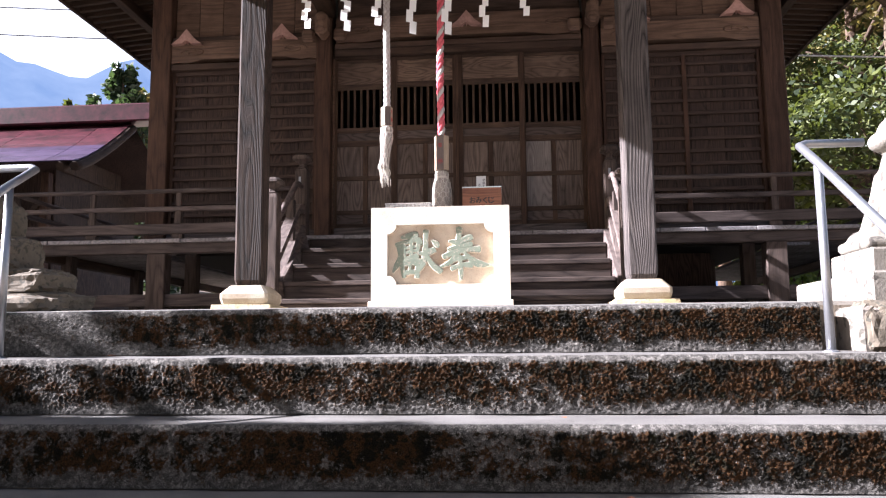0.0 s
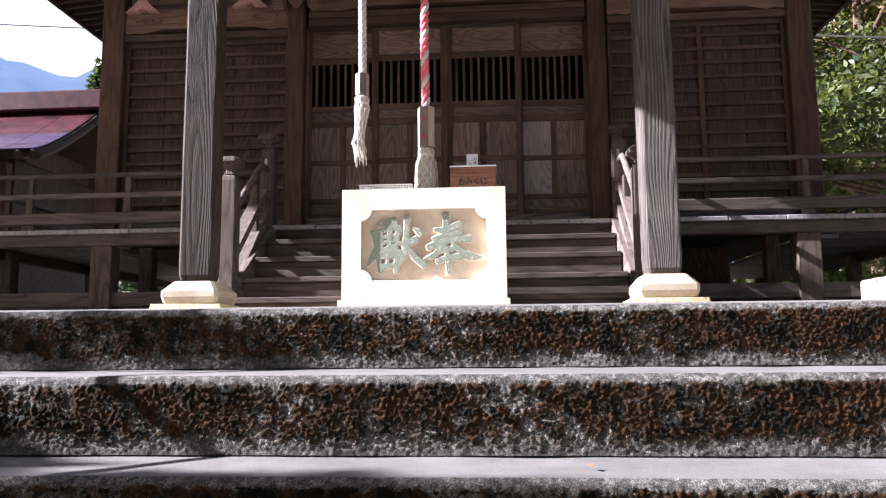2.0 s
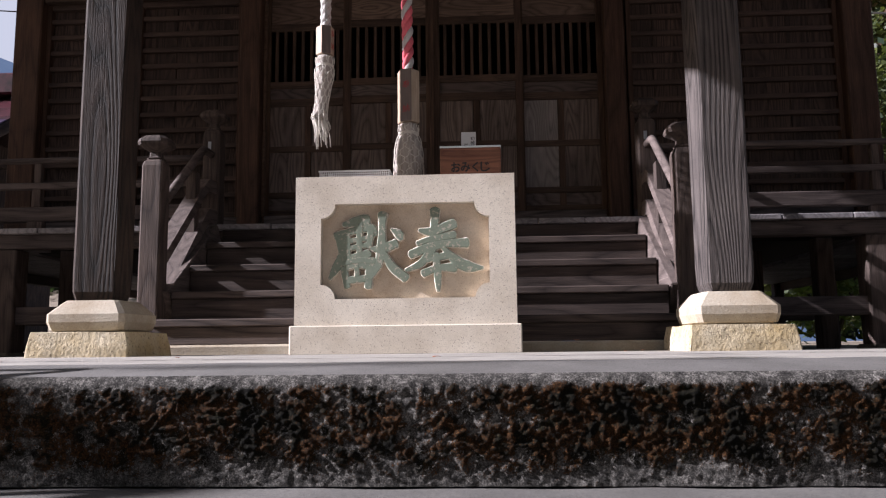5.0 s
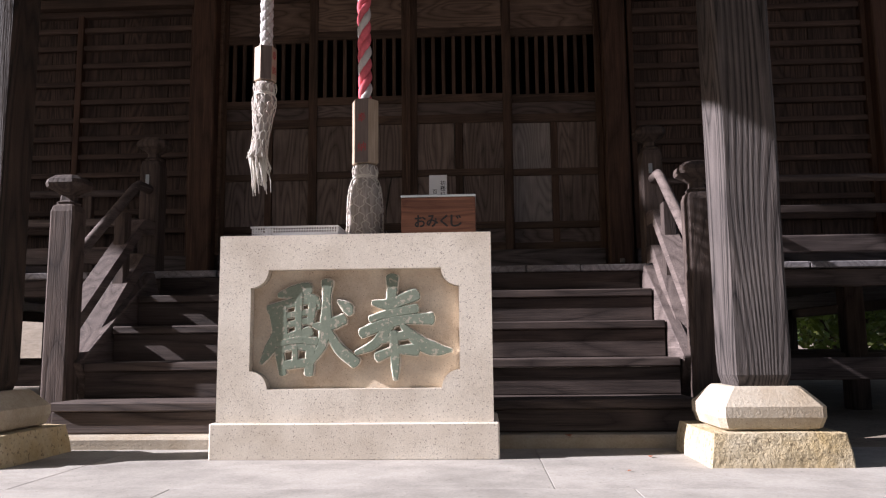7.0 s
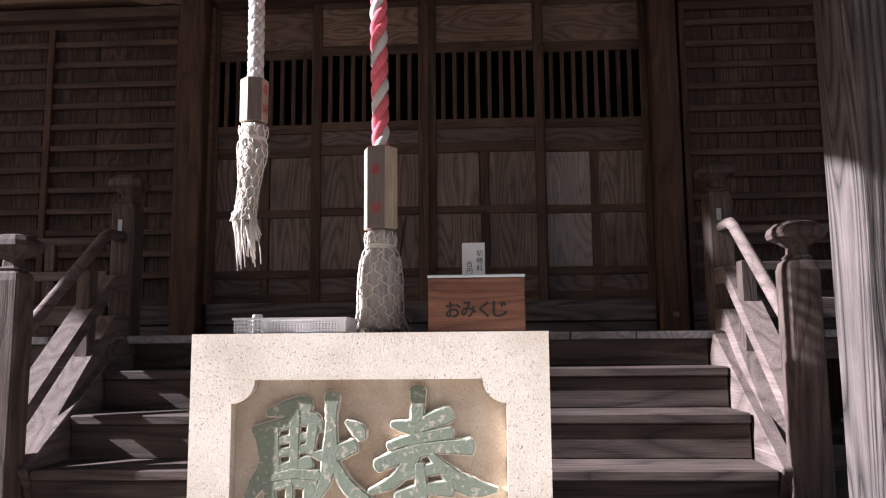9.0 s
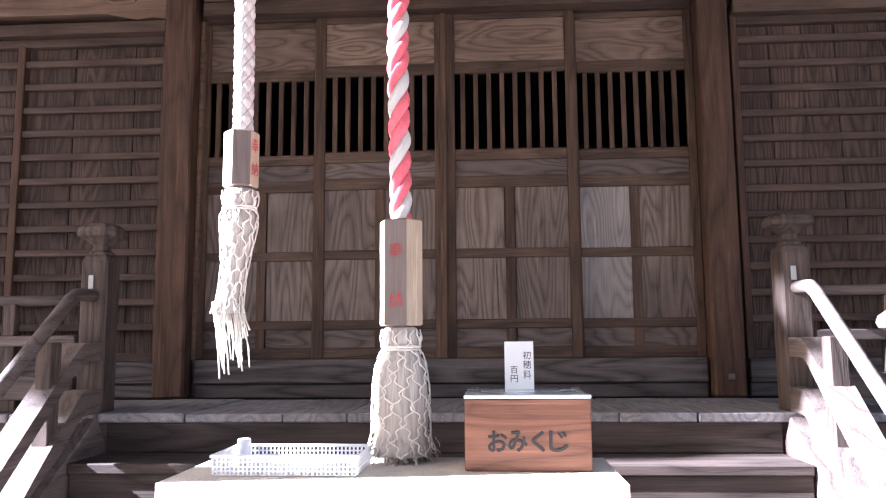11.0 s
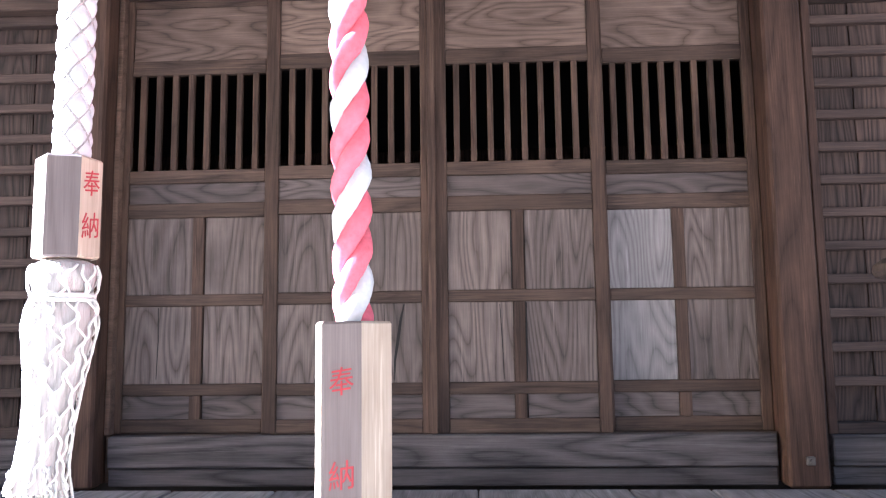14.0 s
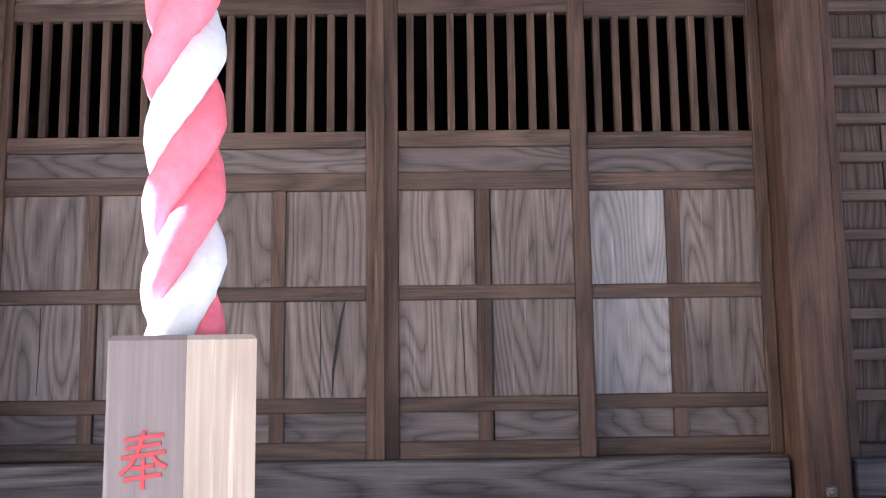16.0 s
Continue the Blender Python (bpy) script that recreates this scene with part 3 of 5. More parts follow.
# ---- porch pillars ----
PX = (-2.045, 1.17)
PY = 6.685
for i, cx in enumerate(PX):
    b = thing("pillar_base", (cx, PY, 0), "buff cushion stone on a yellow-lichened plinth under the porch pillar", "pillar base", "bases of the porch pillars")
    part("plinth", rough_up(stack(cx, PY, [(0.262, -0.01), (0.258, 0.05), (0.245, 0.122)], 0.03), 0.006, 14, 5), M_plinth, b)
    part("cushion", stack(cx, PY, [(0.165, 0.122), (0.19, 0.135), (0.203, 0.175), (0.203, 0.215), (0.185, 0.235), (0.148, 0.275), (0.135, 0.287)], 0.12), M_base, b)
    bm = stack(cx, PY, [(0.100, 0.287), (0.112, 0.33), (0.115, 0.42), (0.115, 2.95)], 0.13)
    bmesh.ops.subdivide_edges(bm, edges=[e for e in bm.edges if abs(e.verts[0].co.z - e.verts[1].co.z) > 1], cuts=60)
    for v in bm.verts:
        v.co += 0.0035 * Vector((noise.noise(v.co * Vector((3, 3, 2.2)) + Vector((i, 0, 0))), noise.noise(v.co * 2.7), 0))
    # turned to put its front in shade, moved to let sun onto the rope
    if i == 0:
        bmesh.ops.rotate(bm, verts=bm.verts, cent=(cx, PY, 0), matrix=Matrix.Rotation(radians(6), 3, "Z"))
        bmesh.ops.translate(bm, verts=bm.verts, vec=(0, -0.022, 0))
    solid("porch_pillar", bm, (M_kohai_shade, M_kohai_pale)[i], ("brown weathered square porch pillar, darkened for shade, with raised wavy grain", "bleached grey square porch pillar with raised wavy grain")[i], "pillar", "porch pillars")

pb = thing("porch_beam", (-0.44, PY, 2.95), "dark carved tie beam across the porch pillars", "beam")
part("beam", box(-2.75, 1.87, PY - 0.12, PY + 0.04, 2.95, 3.20, 0.02), M_beam, pb)
for sx in PX:
    part("bracket", box(sx - 0.2, sx + 0.2, PY - 0.15, PY + 0.05, 3.20, 3.32, 0.03), M_beam, pb)
for sx in PX:
    tie = []
    for k in range(13):
        u = k / 12
        tie.append((sx, PY + 0.1 + u * (9.1 - PY), 3.30 + 0.55 * u + 0.2 * math.sin(math.pi * u)))
    part("rainbow_tie", tube(tie, 0.11, 8), M_beamy, pb)


# ---- shrine hall ----
FY = 9.30
COL = (-4.125, -2.057, 1.127, 3.18)
hall = thing("wall_south", (-0.46, FY, 0.95), "dark brown timber front wall of the shrine hall", "shrine wall", kind="structure")
for cx in COL:
    pa, pb_ = {COL[1]: (-2.170, -1.983), COL[2]: (1.030, 1.205)}.get(cx, (cx - 0.125, cx + 0.125))
    part("pillar", rough_up(box(pa, pb_, FY - 0.15, FY + (0.10 if cx in (COL[0], COL[3]) else -0.042), 0.953, 4.25, 0.012), 0.003, 1.5), M_post, hall)
part("track_sill", box(-1.985, 1.04, FY - 0.019, FY + 0.1, 0.96, 1.172, 0.003), M_beam, hall)
part("track_head", box(-1.985, 1.04, FY - 0.019, FY + 0.1, 3.274, 3.43, 0.003), M_beam, hall)
part("sill_beam", rough_up(box(-1.943, 1.013, FY - 0.09, FY - 0.02, 1.035, 1.172, 0.006), 0.002, 3), M_sill, hall)
part("sill_base", rough_up(box(-1.943, 1.013, FY - 0.075, FY - 0.02, 0.953, 1.031, 0.006), 0.003, 3), M_sill, hall)
part("lintel", box(-1.943, 1.013, FY - 0.12, FY - 0.02, 3.275, 3.36, 0.006), M_beam, hall)
part("lintel_cap", box(-1.943, 1.013, FY - 0.135, FY - 0.02, 3.365, 3.43, 0.008), M_beam, hall)
part("jamb", box(-2.155, -1.988, FY - 0.04, FY + 0.09, 0.96, 4.25, 0.004), M_post, hall)
part("jamb", box(-1.9855, -1.962, FY - 0.04, FY + 0.012, 1.173, 3.274, 0.004), M_frieze, hall)
part("jamb", box(1.043, 1.235, FY - 0.04, FY + 0.09, 0.96, 4.25, 0.004), M_post, hall)


def carved(x0, x1, y, z0, z1, name="carved_beam"):
    """A beam whose lower edge is scooped, with a shallow relief groove near the ends."""
    bm, n = bmesh.new(), 40
    front, back = [], []
    for rowlist, yy in ((front, y), (back, y + 0.2)):
        lo, hi = [], []
        for i in range(n + 1):
            u = i / n
            e = min(u, 1 - u)
            lift = 0.05 * min(1, max(0, (e - 0.1) / 0.12)) + 0.015 * math.sin(min(1, e / 0.1) * math.pi)
            lo.append(bm.verts.new((x0 + (x1 - x0) * u, yy, z0 + lift)))
            hi.append(bm.verts.new((x0 + (x1 - x0) * u, yy, z1)))
        rowlist += [lo, hi]
    for i in range(n):
        bm.faces.new((front[0][i], front[0][i + 1], front[1][i + 1], front[1][i]))
        bm.faces.new((back[0][i + 1], back[0][i], back[1][i], back[1][i + 1]))
        bm.faces.new((back[0][i], back[0][i + 1], front[0][i + 1], front[0][i]))
        bm.faces.new((front[1][i], front[1][i + 1], back[1][i + 1], back[1][i]))
    for e in (0, -1):
        bm.faces.new((front[0][e], front[1][e], back[1][e], back[0][e]))
    for s in (-1, 1):
        cx = x0 + 0.28 if s < 0 else x1 - 0.28
        pts = [(cx + s * 0.16 * math.cos(a) * (1 - a / 12), y - 0.004, (z0 + z1) / 2 + 0.05 * math.sin(a) * (1 - a / 12)) for a in [k * 0.35 for k in range(26)]]
        tube(pts, 0.012, 6, bm)
    bmesh.ops.recalc_face_normals(bm, faces=bm.faces[:])
    return part(name, bm, M_frieze, hall)


carved(-1.93, 1.005, FY - 0.11, 3.44, 3.76)
part("upper_beam", box(-1.93, 1.005, FY - 0.05, FY + 0.1, 3.77, 4.25, 0.01), M_beam, hall)
ORN = "pink-faded paper-shaped hip ornament"
for x0, x1 in ((COL[0] + 0.128, COL[1] - 0.115), (COL[2] + 0.115, COL[3] - 0.128)):
    left = x0 < 0
    # bay: frame, boards, thin battens, carved beam above
    part("bay_sill", box(x0, x1, FY - 0.10, FY + 0.1, 1.035, 1.165, 0.006), M_sill, hall)
    part("bay_sill_base", box(x0, x1, FY - 0.085, FY + 0.1, 0.953, 1.031, 0.006), M_sill, hall)
    part("nageshi", box(x0, x1, FY - 0.13, FY + 0.1, 3.18, 3.255, 0.006), M_beam, hall)
    carved(x0, x1, FY - 0.12, 3.262, 3.545)
    part("frieze_frame", box(x0, x1, FY - 0.10, FY + 0.1, 3.55, 3.61, 0.006), M_beam, hall)
    n = 6
    for i in range(n):
        a, bb = x0 + (x1 - x0) * i / n, x0 + (x1 - x0) * (i + 1) / n
        part("frieze_board", box(a + 0.003, bb - 0.003, FY - 0.02, FY + 0.04, 3.61, 4.25, 0.003), M_frieze, hall)
    fr = 0.04
    part("bay_frame", box(x0, x0 + fr, FY - 0.065, FY + 0.05, 1.165, 3.18, 0.004), M_post, hall)
    part("bay_frame", box(x1 - fr, x1, FY - 0.065, FY + 0.05, 1.165, 3.18, 0.004), M_post, hall)
    mid = (x0 + x1) / 2 + (-0.04 if left else 0.04)
    part("bay_mullion", box(mid - 0.025, mid + 0.025, FY - 0.068, FY + 0.05, 1.2, 3.14, 0.004), M_post, hall)
    part("bay_rail", box(x0 + fr, x1 - fr, FY - 0.062, FY + 0.05, 1.165, 1.215, 0.004), M_batten, hall)
    part("bay_rail", box(x0 + fr, x1 - fr, FY - 0.062, FY + 0.05, 3.13, 3.18, 0.004), M_batten, hall)
    nb = 9
    for i in range(nb):
        a, bb = x0 + fr + (x1 - x0 - 2 * fr) * i / nb, x0 + fr + (x1 - x0 - 2 * fr) * (i + 1) / nb
        part("board", box(a + 0.0015, bb - 0.0015, FY - 0.015 - 0.004 * (i % 2), FY + 0.03, 1.215, 3.13, 0.002), M_wall, hall)
    z = 1.358 if left else 1.376
    while z < 3.10:
        for a, bb in ((x0 + fr, mid - 0.025), (mid + 0.025, x1 - fr)):
            part("batten", rough_up(box(a, bb, FY - 0.058, FY - 0.0195, z - 0.008, z + 0.034, 0.004), 0.0025, 3), M_batten, hall)
        z += 0.15

# pointed bracket ornaments on the tie beams
for ox, oz in ((-3.79, 3.55), (-2.59, 3.57), (-0.34, 3.63), (2.80, 3.62), (1.62, 3.60)):
    bm = bmesh.new()
    o = [(-0.19, 0), (-0.10, 0.07), (0, 0.19), (0.10, 0.07), (0.19, 0), (0.05, 0.01), (0.012, 0.045), (0, 0.015), (-0.012, 0.045), (-0.05, 0.01)]
    fr_ = [bm.verts.new((ox + x, FY - 0.19, oz - 0.06 + z)) for x, z in o]
    bk_ = [bm.verts.new((ox + x, FY - 0.12, oz - 0.06 + z)) for x, z in o]
    bm.faces.new(fr_)
    bm.faces.new(bk_[::-1])
    for k in range(10):
        bm.faces.new((fr_[(k + 1) % 10], fr_[k], bk_[k], bk_[(k + 1) % 10]))
    bmesh.ops.recalc_face_normals(bm, faces=bm.faces[:])
    part("ornament", bm, M_gable, hall, ORN)
for sx in (COL[1], COL[2]):
    for k, s in enumerate((-1, 1)):
        part("beam_nose", box(sx + s * 0.115 if s > 0 else sx - 0.115 - 0.16, sx + 0.275 if s > 0 else sx - 0.115, FY - 0.24, FY - 0.155, 3.44, 3.60, 0.03), M_frieze, hall)
    part("front_nose", rough_up(box(sx - 0.075, sx + 0.075, FY - 0.42, FY - 0.152, 3.46, 3.74, 0.05), 0.02, 7, 2), M_frieze, hall)

# side and rear walls, inner floor and ceiling close the hall
for nm, x in (("wall_west_hall", COL[0]), ("wall_east_hall", COL[3])):
    w = thing(nm, (x, 11.9, 0.95), "dark timber side wall of the shrine hall", "shrine wall", kind="structure")
    part("boards", box(x - 0.05, x + 0.05, FY + 0.11, 14.4, 0.953, 4.25, 0.004), M_wall, w)
    for k in range(14):
        part("batten", box(x - 0.075, x + 0.075, FY + 0.12, 14.4, 1.25 + 0.14 * k, 1.28 + 0.14 * k, 0.003), M_rafter, w)
tagged(part("wall_north", box(COL[0], COL[3], 14.41, 14.55, 0.953, 4.25, 0.004), M_wall), "dark timber rear wall of the shrine hall", "shrine wall", kind="structure")
# floor and ceiling coloured near-black to stand for the unlit hall interior
tagged(part("floor", box(COL[0] + 0.06, COL[3] - 0.06, FY + 0.12, 14.4, 0.90, 0.98, 0), M_dark), "floor inside the shrine hall, painted near-black for shade", "floor", kind="structure")
tagged(part("ceiling", box(COL[0] + 0.06, COL[3] - 0.06, FY + 0.12, 14.4, 3.75, 3.80, 0), M_dark), "ceiling inside the shrine hall, painted near-black for shade", "ceiling", kind="structure")


# ---- sliding doors ----
def door_leaf(i, x0, x1, y, s, m, bar0, bar1, pale):
    d = thing(f"door_{i}", ((x0 + x1) / 2, y, 1.172), "grey-brown wooden sliding door with panels under a barred opening", "sliding door", "doors of the shrine hall", "structure")
    t = 0.036
    for a in (x0, x1 - s):
        part("stile", rough_up(box(a, a + s, y - t / 2, y + t / 2, 1.174, 3.272, 0.003), 0.001, 3), M_stile, d)
    a, bb = x0 + s, x1 - s
    for z0, z1 in ((1.174, 1.238), (1.346, 1.399), (1.762, 1.816), (2.184, 2.254), (2.352, 2.416), (2.891, 2.963), (3.235, 3.272)):
        part("rail", rough_up(box(a + 0.0005, bb - 0.0005, y - t / 2 + 0.003, y + t / 2, z0, z1, 0.003), 0.001, 3), M_railx, d)
    h = 0.027
    for z0, z1 in ((1.238, 1.346), (1.399, 1.762), (1.816, 2.184)):
        part("muntin", box(m - h, m + h, y - t / 2 + 0.004, y + t / 2, z0, z1, 0.002), M_stile, d)
        for c, (p, q) in enumerate(((a, m - h), (m + h, bb))):
            mat = M_pale if (pale and c == 0 and z0 > 1.3) else (M_panel if z0 > 1.3 else M_panelg)
            part("panel", box(p + 0.001 + 0.004 * (i % 2) * c, q - 0.001, y - 0.004, y + 0.006, z0 + 0.001, z1 - 0.001, 0.001), mat, d)
    part("panel", box(a + 0.001, bb - 0.001, y - 0.004, y + 0.006, 2.255, 2.351, 0.001), M_panelg, d)
    part("panel", box(a + 0.001, bb - 0.001, y - 0.004, y + 0.006, 2.964, 3.234, 0.001), M_panelx, d)
    for k in range(8):
        c = bar0 + (bar1 - bar0) * k / 7
        part("bar", box(c - 0.014, c + 0.014, y - 0.012, y + 0.014, 2.4165, 2.8905, 0.002), M_stile, d)


door_leaf(1, -1.985, -1.227, 9.335, 0.048, -1.591, -1.884, -1.327, False)
door_leaf(2, -1.258, -0.463, 9.29, 0.062, -0.86, -1.137, -0.585, False)
door_leaf(3, -0.461, 0.325, 9.29, 0.058, -0.08, -0.353, 0.202, False)
door_leaf(4, 0.292, 1.04, 9.335, 0.048, 0.661, 0.389, 0.924, True)
part("meeting_strip", box(-0.492, -0.455, 9.255, 9.271, 1.174, 3.272, 0.003), M_stile, hall)


# splits in the boards, iron clamp at the pillar foot, brass nails on the battens
def crack(pts, width, y, parent):
    bm, rows = bmesh.new(), []
    n = len(pts)
    for k, (x, z) in enumerate(pts):
        w = width * math.sin(math.pi * (k + 0.4) / n) * 0.5 + 0.0006
        rows.append([bm.verts.new((x + dx, y + dy, z)) for dx, dy in ((-w, -0.0012), (w, -0.0012), (w, 0.001), (-w, 0.001))])
    for p, q in zip(rows, rows[1:]):
        for k in range(4):
            bm.faces.new((p[k], p[(k + 1) % 4], q[(k + 1) % 4], q[k]))
    bm.faces.new(rows[0][::-1])
    bm.faces.new(rows[-1])
    bmesh.ops.recalc_face_normals(bm, faces=bm.faces[:])
    part("split", bm, M_dark, parent, "dark split in the wood")


leaf_two, leaf_three, leaf_one = bpy.data.objects["door_2"], bpy.data.objects["door_3"], bpy.data.objects["door_1"]
crack([(-0.652, 1.41), (-0.65, 1.50), (-0.641, 1.56), (-0.632, 1.62), (-0.622, 1.69), (-0.607, 1.755)], 0.013, 9.286, leaf_two)
crack([(-0.70, 1.405), (-0.697, 1.6), (-0.70, 1.755)], 0.003, 9.286, leaf_two)
crack([(-0.112, 1.82), (-0.112, 2.0), (-0.110, 2.18)], 0.006, 9.2725, leaf_three)
crack([(-0.05, 1.41), (-0.05, 1.6), (-0.049, 1.755)], 0.008, 9.2725, leaf_three)
crack([(-0.155, 1.41), (-0.158, 1.55), (-0.168, 1.75)], 0.003, 9.286, leaf_three)
crack([(-1.78, 1.42), (-1.775, 1.6), (-1.778, 1.755)], 0.003, 9.331, leaf_one)
clamp = box(1.10, 1.135, FY - 0.168, FY - 0.148, 1.05, 1.085, 0.003)
tube([(1.118, FY - 0.162, 1.068), (1.118, FY - 0.178, 1.068)], 0.008, 8, clamp)
part("iron_clamp", clamp, M_iron, hall, "small iron clamp")
M_brass = plain("brass_nail", (0.55, 0.42, 0.16), 0.3, 0.9, 0.1)
for nx_, nz_ in ((-2.42, 2.73), (-2.27, 2.735), (-2.26, 2.28), (-2.28, 2.28), (-3.4, 2.58)):
    part("nail", lathe(nx_, FY - 0.05, [(0.0, nz_ - 0.006), (0.006, nz_ - 0.003), (0.006, nz_ + 0.003), (0.001, nz_ + 0.006)], 10), M_brass, hall, "brass nail head")


# ---- roof and eaves ----
roof = thing("roof", (-0.46, 9.5, 4.2), "dark sheet-covered shrine roof with exposed timber eaves", "roof", kind="structure")


def slab(pts, thick, mat, name):
    bm = bmesh.new()
    top = [bm.verts.new(Vector(p) + Vector((0, 0, thick))) for p in pts]
    low = [bm.verts.new(p) for p in pts]
    bm.faces.new(top)
    bm.faces.new(low[::-1])
    n = len(pts)
    for k in range(n):
        bm.faces.new((low[k], low[(k + 1) % n], top[(k + 1) % n], top[k]))
    bmesh.ops.recalc_face_normals(bm, faces=bm.faces[:])
    part(name, bm, mat, roof)


EX0, EX1, EYF, EYB, EZ = -5.45, 4.55, 7.75, 16.0, 4.2
RX0, RX1, RY, RZ = -3.0, 2.1, 11.9, 7.2
slab([(EX0, EYF, EZ), (EX1, EYF, EZ), (RX1, RY, RZ), (RX0, RY, RZ)], 0.12, M_tile, "front_slope")
slab([(EX1, EYB, EZ), (EX0, EYB, EZ), (RX0, RY, RZ), (RX1, RY, RZ)], 0.12, M_tile, "rear_slope")
slab([(EX0, EYB, EZ), (EX0, EYF, EZ), (RX0, RY, RZ)], 0.12, M_tile, "west_slope")
slab([(EX1, EYF, EZ), (EX1, EYB, EZ), (RX1, RY, RZ)], 0.12, M_tile, "east_slope")
for s, xe, xw in ((-1, EX0, COL[0]), (1, EX1, COL[3])):
    for k in range(48):
        y = 8.0 + 0.165 * k
        part("rafter", beam((xe + s * 0.02, y, EZ - 0.035), (xw, y, EZ + 0.09), 0.05, 0.065, 0), M_rafter, roof)
    part("eave_board", box(min(xe, xe - s * 0.05), max(xe, xe - s * 0.05), EYF, EYB, EZ - 0.09, EZ - 0.003, 0.004), M_beamy, roof)
    part("soffit", beam((xe, 7.8, EZ - 0.001), (xe, 15.9, EZ - 0.001), 0.01, 0.004, 0), M_beamy, roof)
    part("eave_purlin", box(xw + s * 0.55 - 0.06, xw + s * 0.55 + 0.06, 8.6, 15.4, EZ - 0.14, EZ - 0.0, 0.006), M_beamy, roof)
for k in range(60):
    x = EX0 + 0.1 + 0.166 * k
    if not -3.0 < x < 2.1:
        part("rafter", beam((x, EYF, EZ - 0.035), (x, FY, EZ + 0.3), 0.05, 0.065, 0), M_beamy, roof)
# porch roof
slab([(-3.02, 5.15, 3.38), (2.12, 5.15, 3.38), (2.12, 9.0, 4.75), (-3.02, 9.0, 4.75)], 0.10, M_tile, "porch_slope")
for k in range(31):
    x = -2.95 + 0.166 * k
    part("rafter", beam((x, 5.2, 3.33), (x, 8.9, 4.65), 0.05, 0.065, 0), M_beamy, roof)
part("wall_plate", box(COL[0] - 0.2, COL[3] + 0.2, FY - 0.1, FY + 0.12, 4.251, 4.45, 0.01), M_beam, roof)


# ---- veranda ----
VY, VZ, VX0, VX1 = 8.28, 0.953, -5.42, 4.52
ver = thing("veranda", (-0.46, 8.8, 0), "grey weathered plank veranda on posts round the shrine hall", "veranda", kind="structure")
random.seed(11)
JOINTS = (VX0, -4.9, -4.4, -3.95, -3.4, -2.9, -2.45, -2.03, -1.614, -1.158, -0.858, -0.278, 0.36, 0.70, 1.2, 1.65, 2.1, 2.6, 3.1, 3.6, 4.1, VX1)
for x, xn in zip(JOINTS, JOINTS[1:]):
    w = xn - x
    part("plank", rough_up(box(x + 0.003, x + w - 0.003, VY + random.uniform(-0.012, 0.006), FY - 0.15 if -4.25 < x < 3.3 else FY + 0.3, 0.91, VZ - random.uniform(0, 0.004), 0.005), 0.0012, 4), M_deck, ver)
for a, bb in ((VX0, COL[0] - 0.13), (COL[3] + 0.13, VX1)):
    n = 14
    for k in range(n):
        y0 = FY + 0.31 + k * 0.36
        part("plank", box(a, bb, y0, y0 + 0.352, 0.912, VZ, 0.004), M_deck, ver)
part("edge_beam", rough_up(box(VX0 + 0.03, VX1 - 0.03, VY + 0.045, VY + 0.16, 0.80, 0.908, 0.006), 0.003, 2), M_rail, ver)
for xb in (VX0 + 0.1, VX1 - 0.1):
    part("side_beam", box(xb - 0.06, xb + 0.06, VY + 0.17, 14.4, 0.80, 0.908, 0.006), M_beamy, ver)
for px in (-5.25, -3.69, -2.3, 1.4, 2.80, 4.35):
    hw = 0.103 if px in (-3.69, 2.80) else 0.065
    part("floor_post", rough_up(box(px - hw, px + hw, VY + 0.05, VY + 0.22, -0.03, 0.799, 0.008), 0.003, 3), M_newel, ver)
    part("foot_stone", rough_up(box(px - 0.13, px + 0.13, VY - 0.02, VY + 0.27, -0.05, 0.02, 0.02), 0.008, 8), M_rock, ver)
    for py in (9.3, 11.0, 12.7, 14.4):
        part("floor_post", box(px - 0.07, px + 0.07, py - 0.07, py + 0.07, -0.03, 0.90, 0.008), M_newel, ver)
# board added under the hall to block light and keep the gap black
part("under_boarding", box(-3.35, 2.6, 10.1, 10.14, 0.33, 0.90, 0.004), M_wall, ver)
part("tie_rail", rough_up(box(-5.3, -2.36, VY + 0.085, VY + 0.135, 0.225, 0.36, 0.006), 0.003, 3), M_rail, ver)
part("tie_rail", rough_up(box(1.46, 4.4, VY + 0.085, VY + 0.135, 0.225, 0.36, 0.006), 0.003, 3), M_rail, ver)
for py in (9.3, 11.0, 12.7):
    part("tie_rail", box(-5.3, 4.4, py - 0.02, py + 0.02, 0.30, 0.38, 0.004), M_rail, ver)


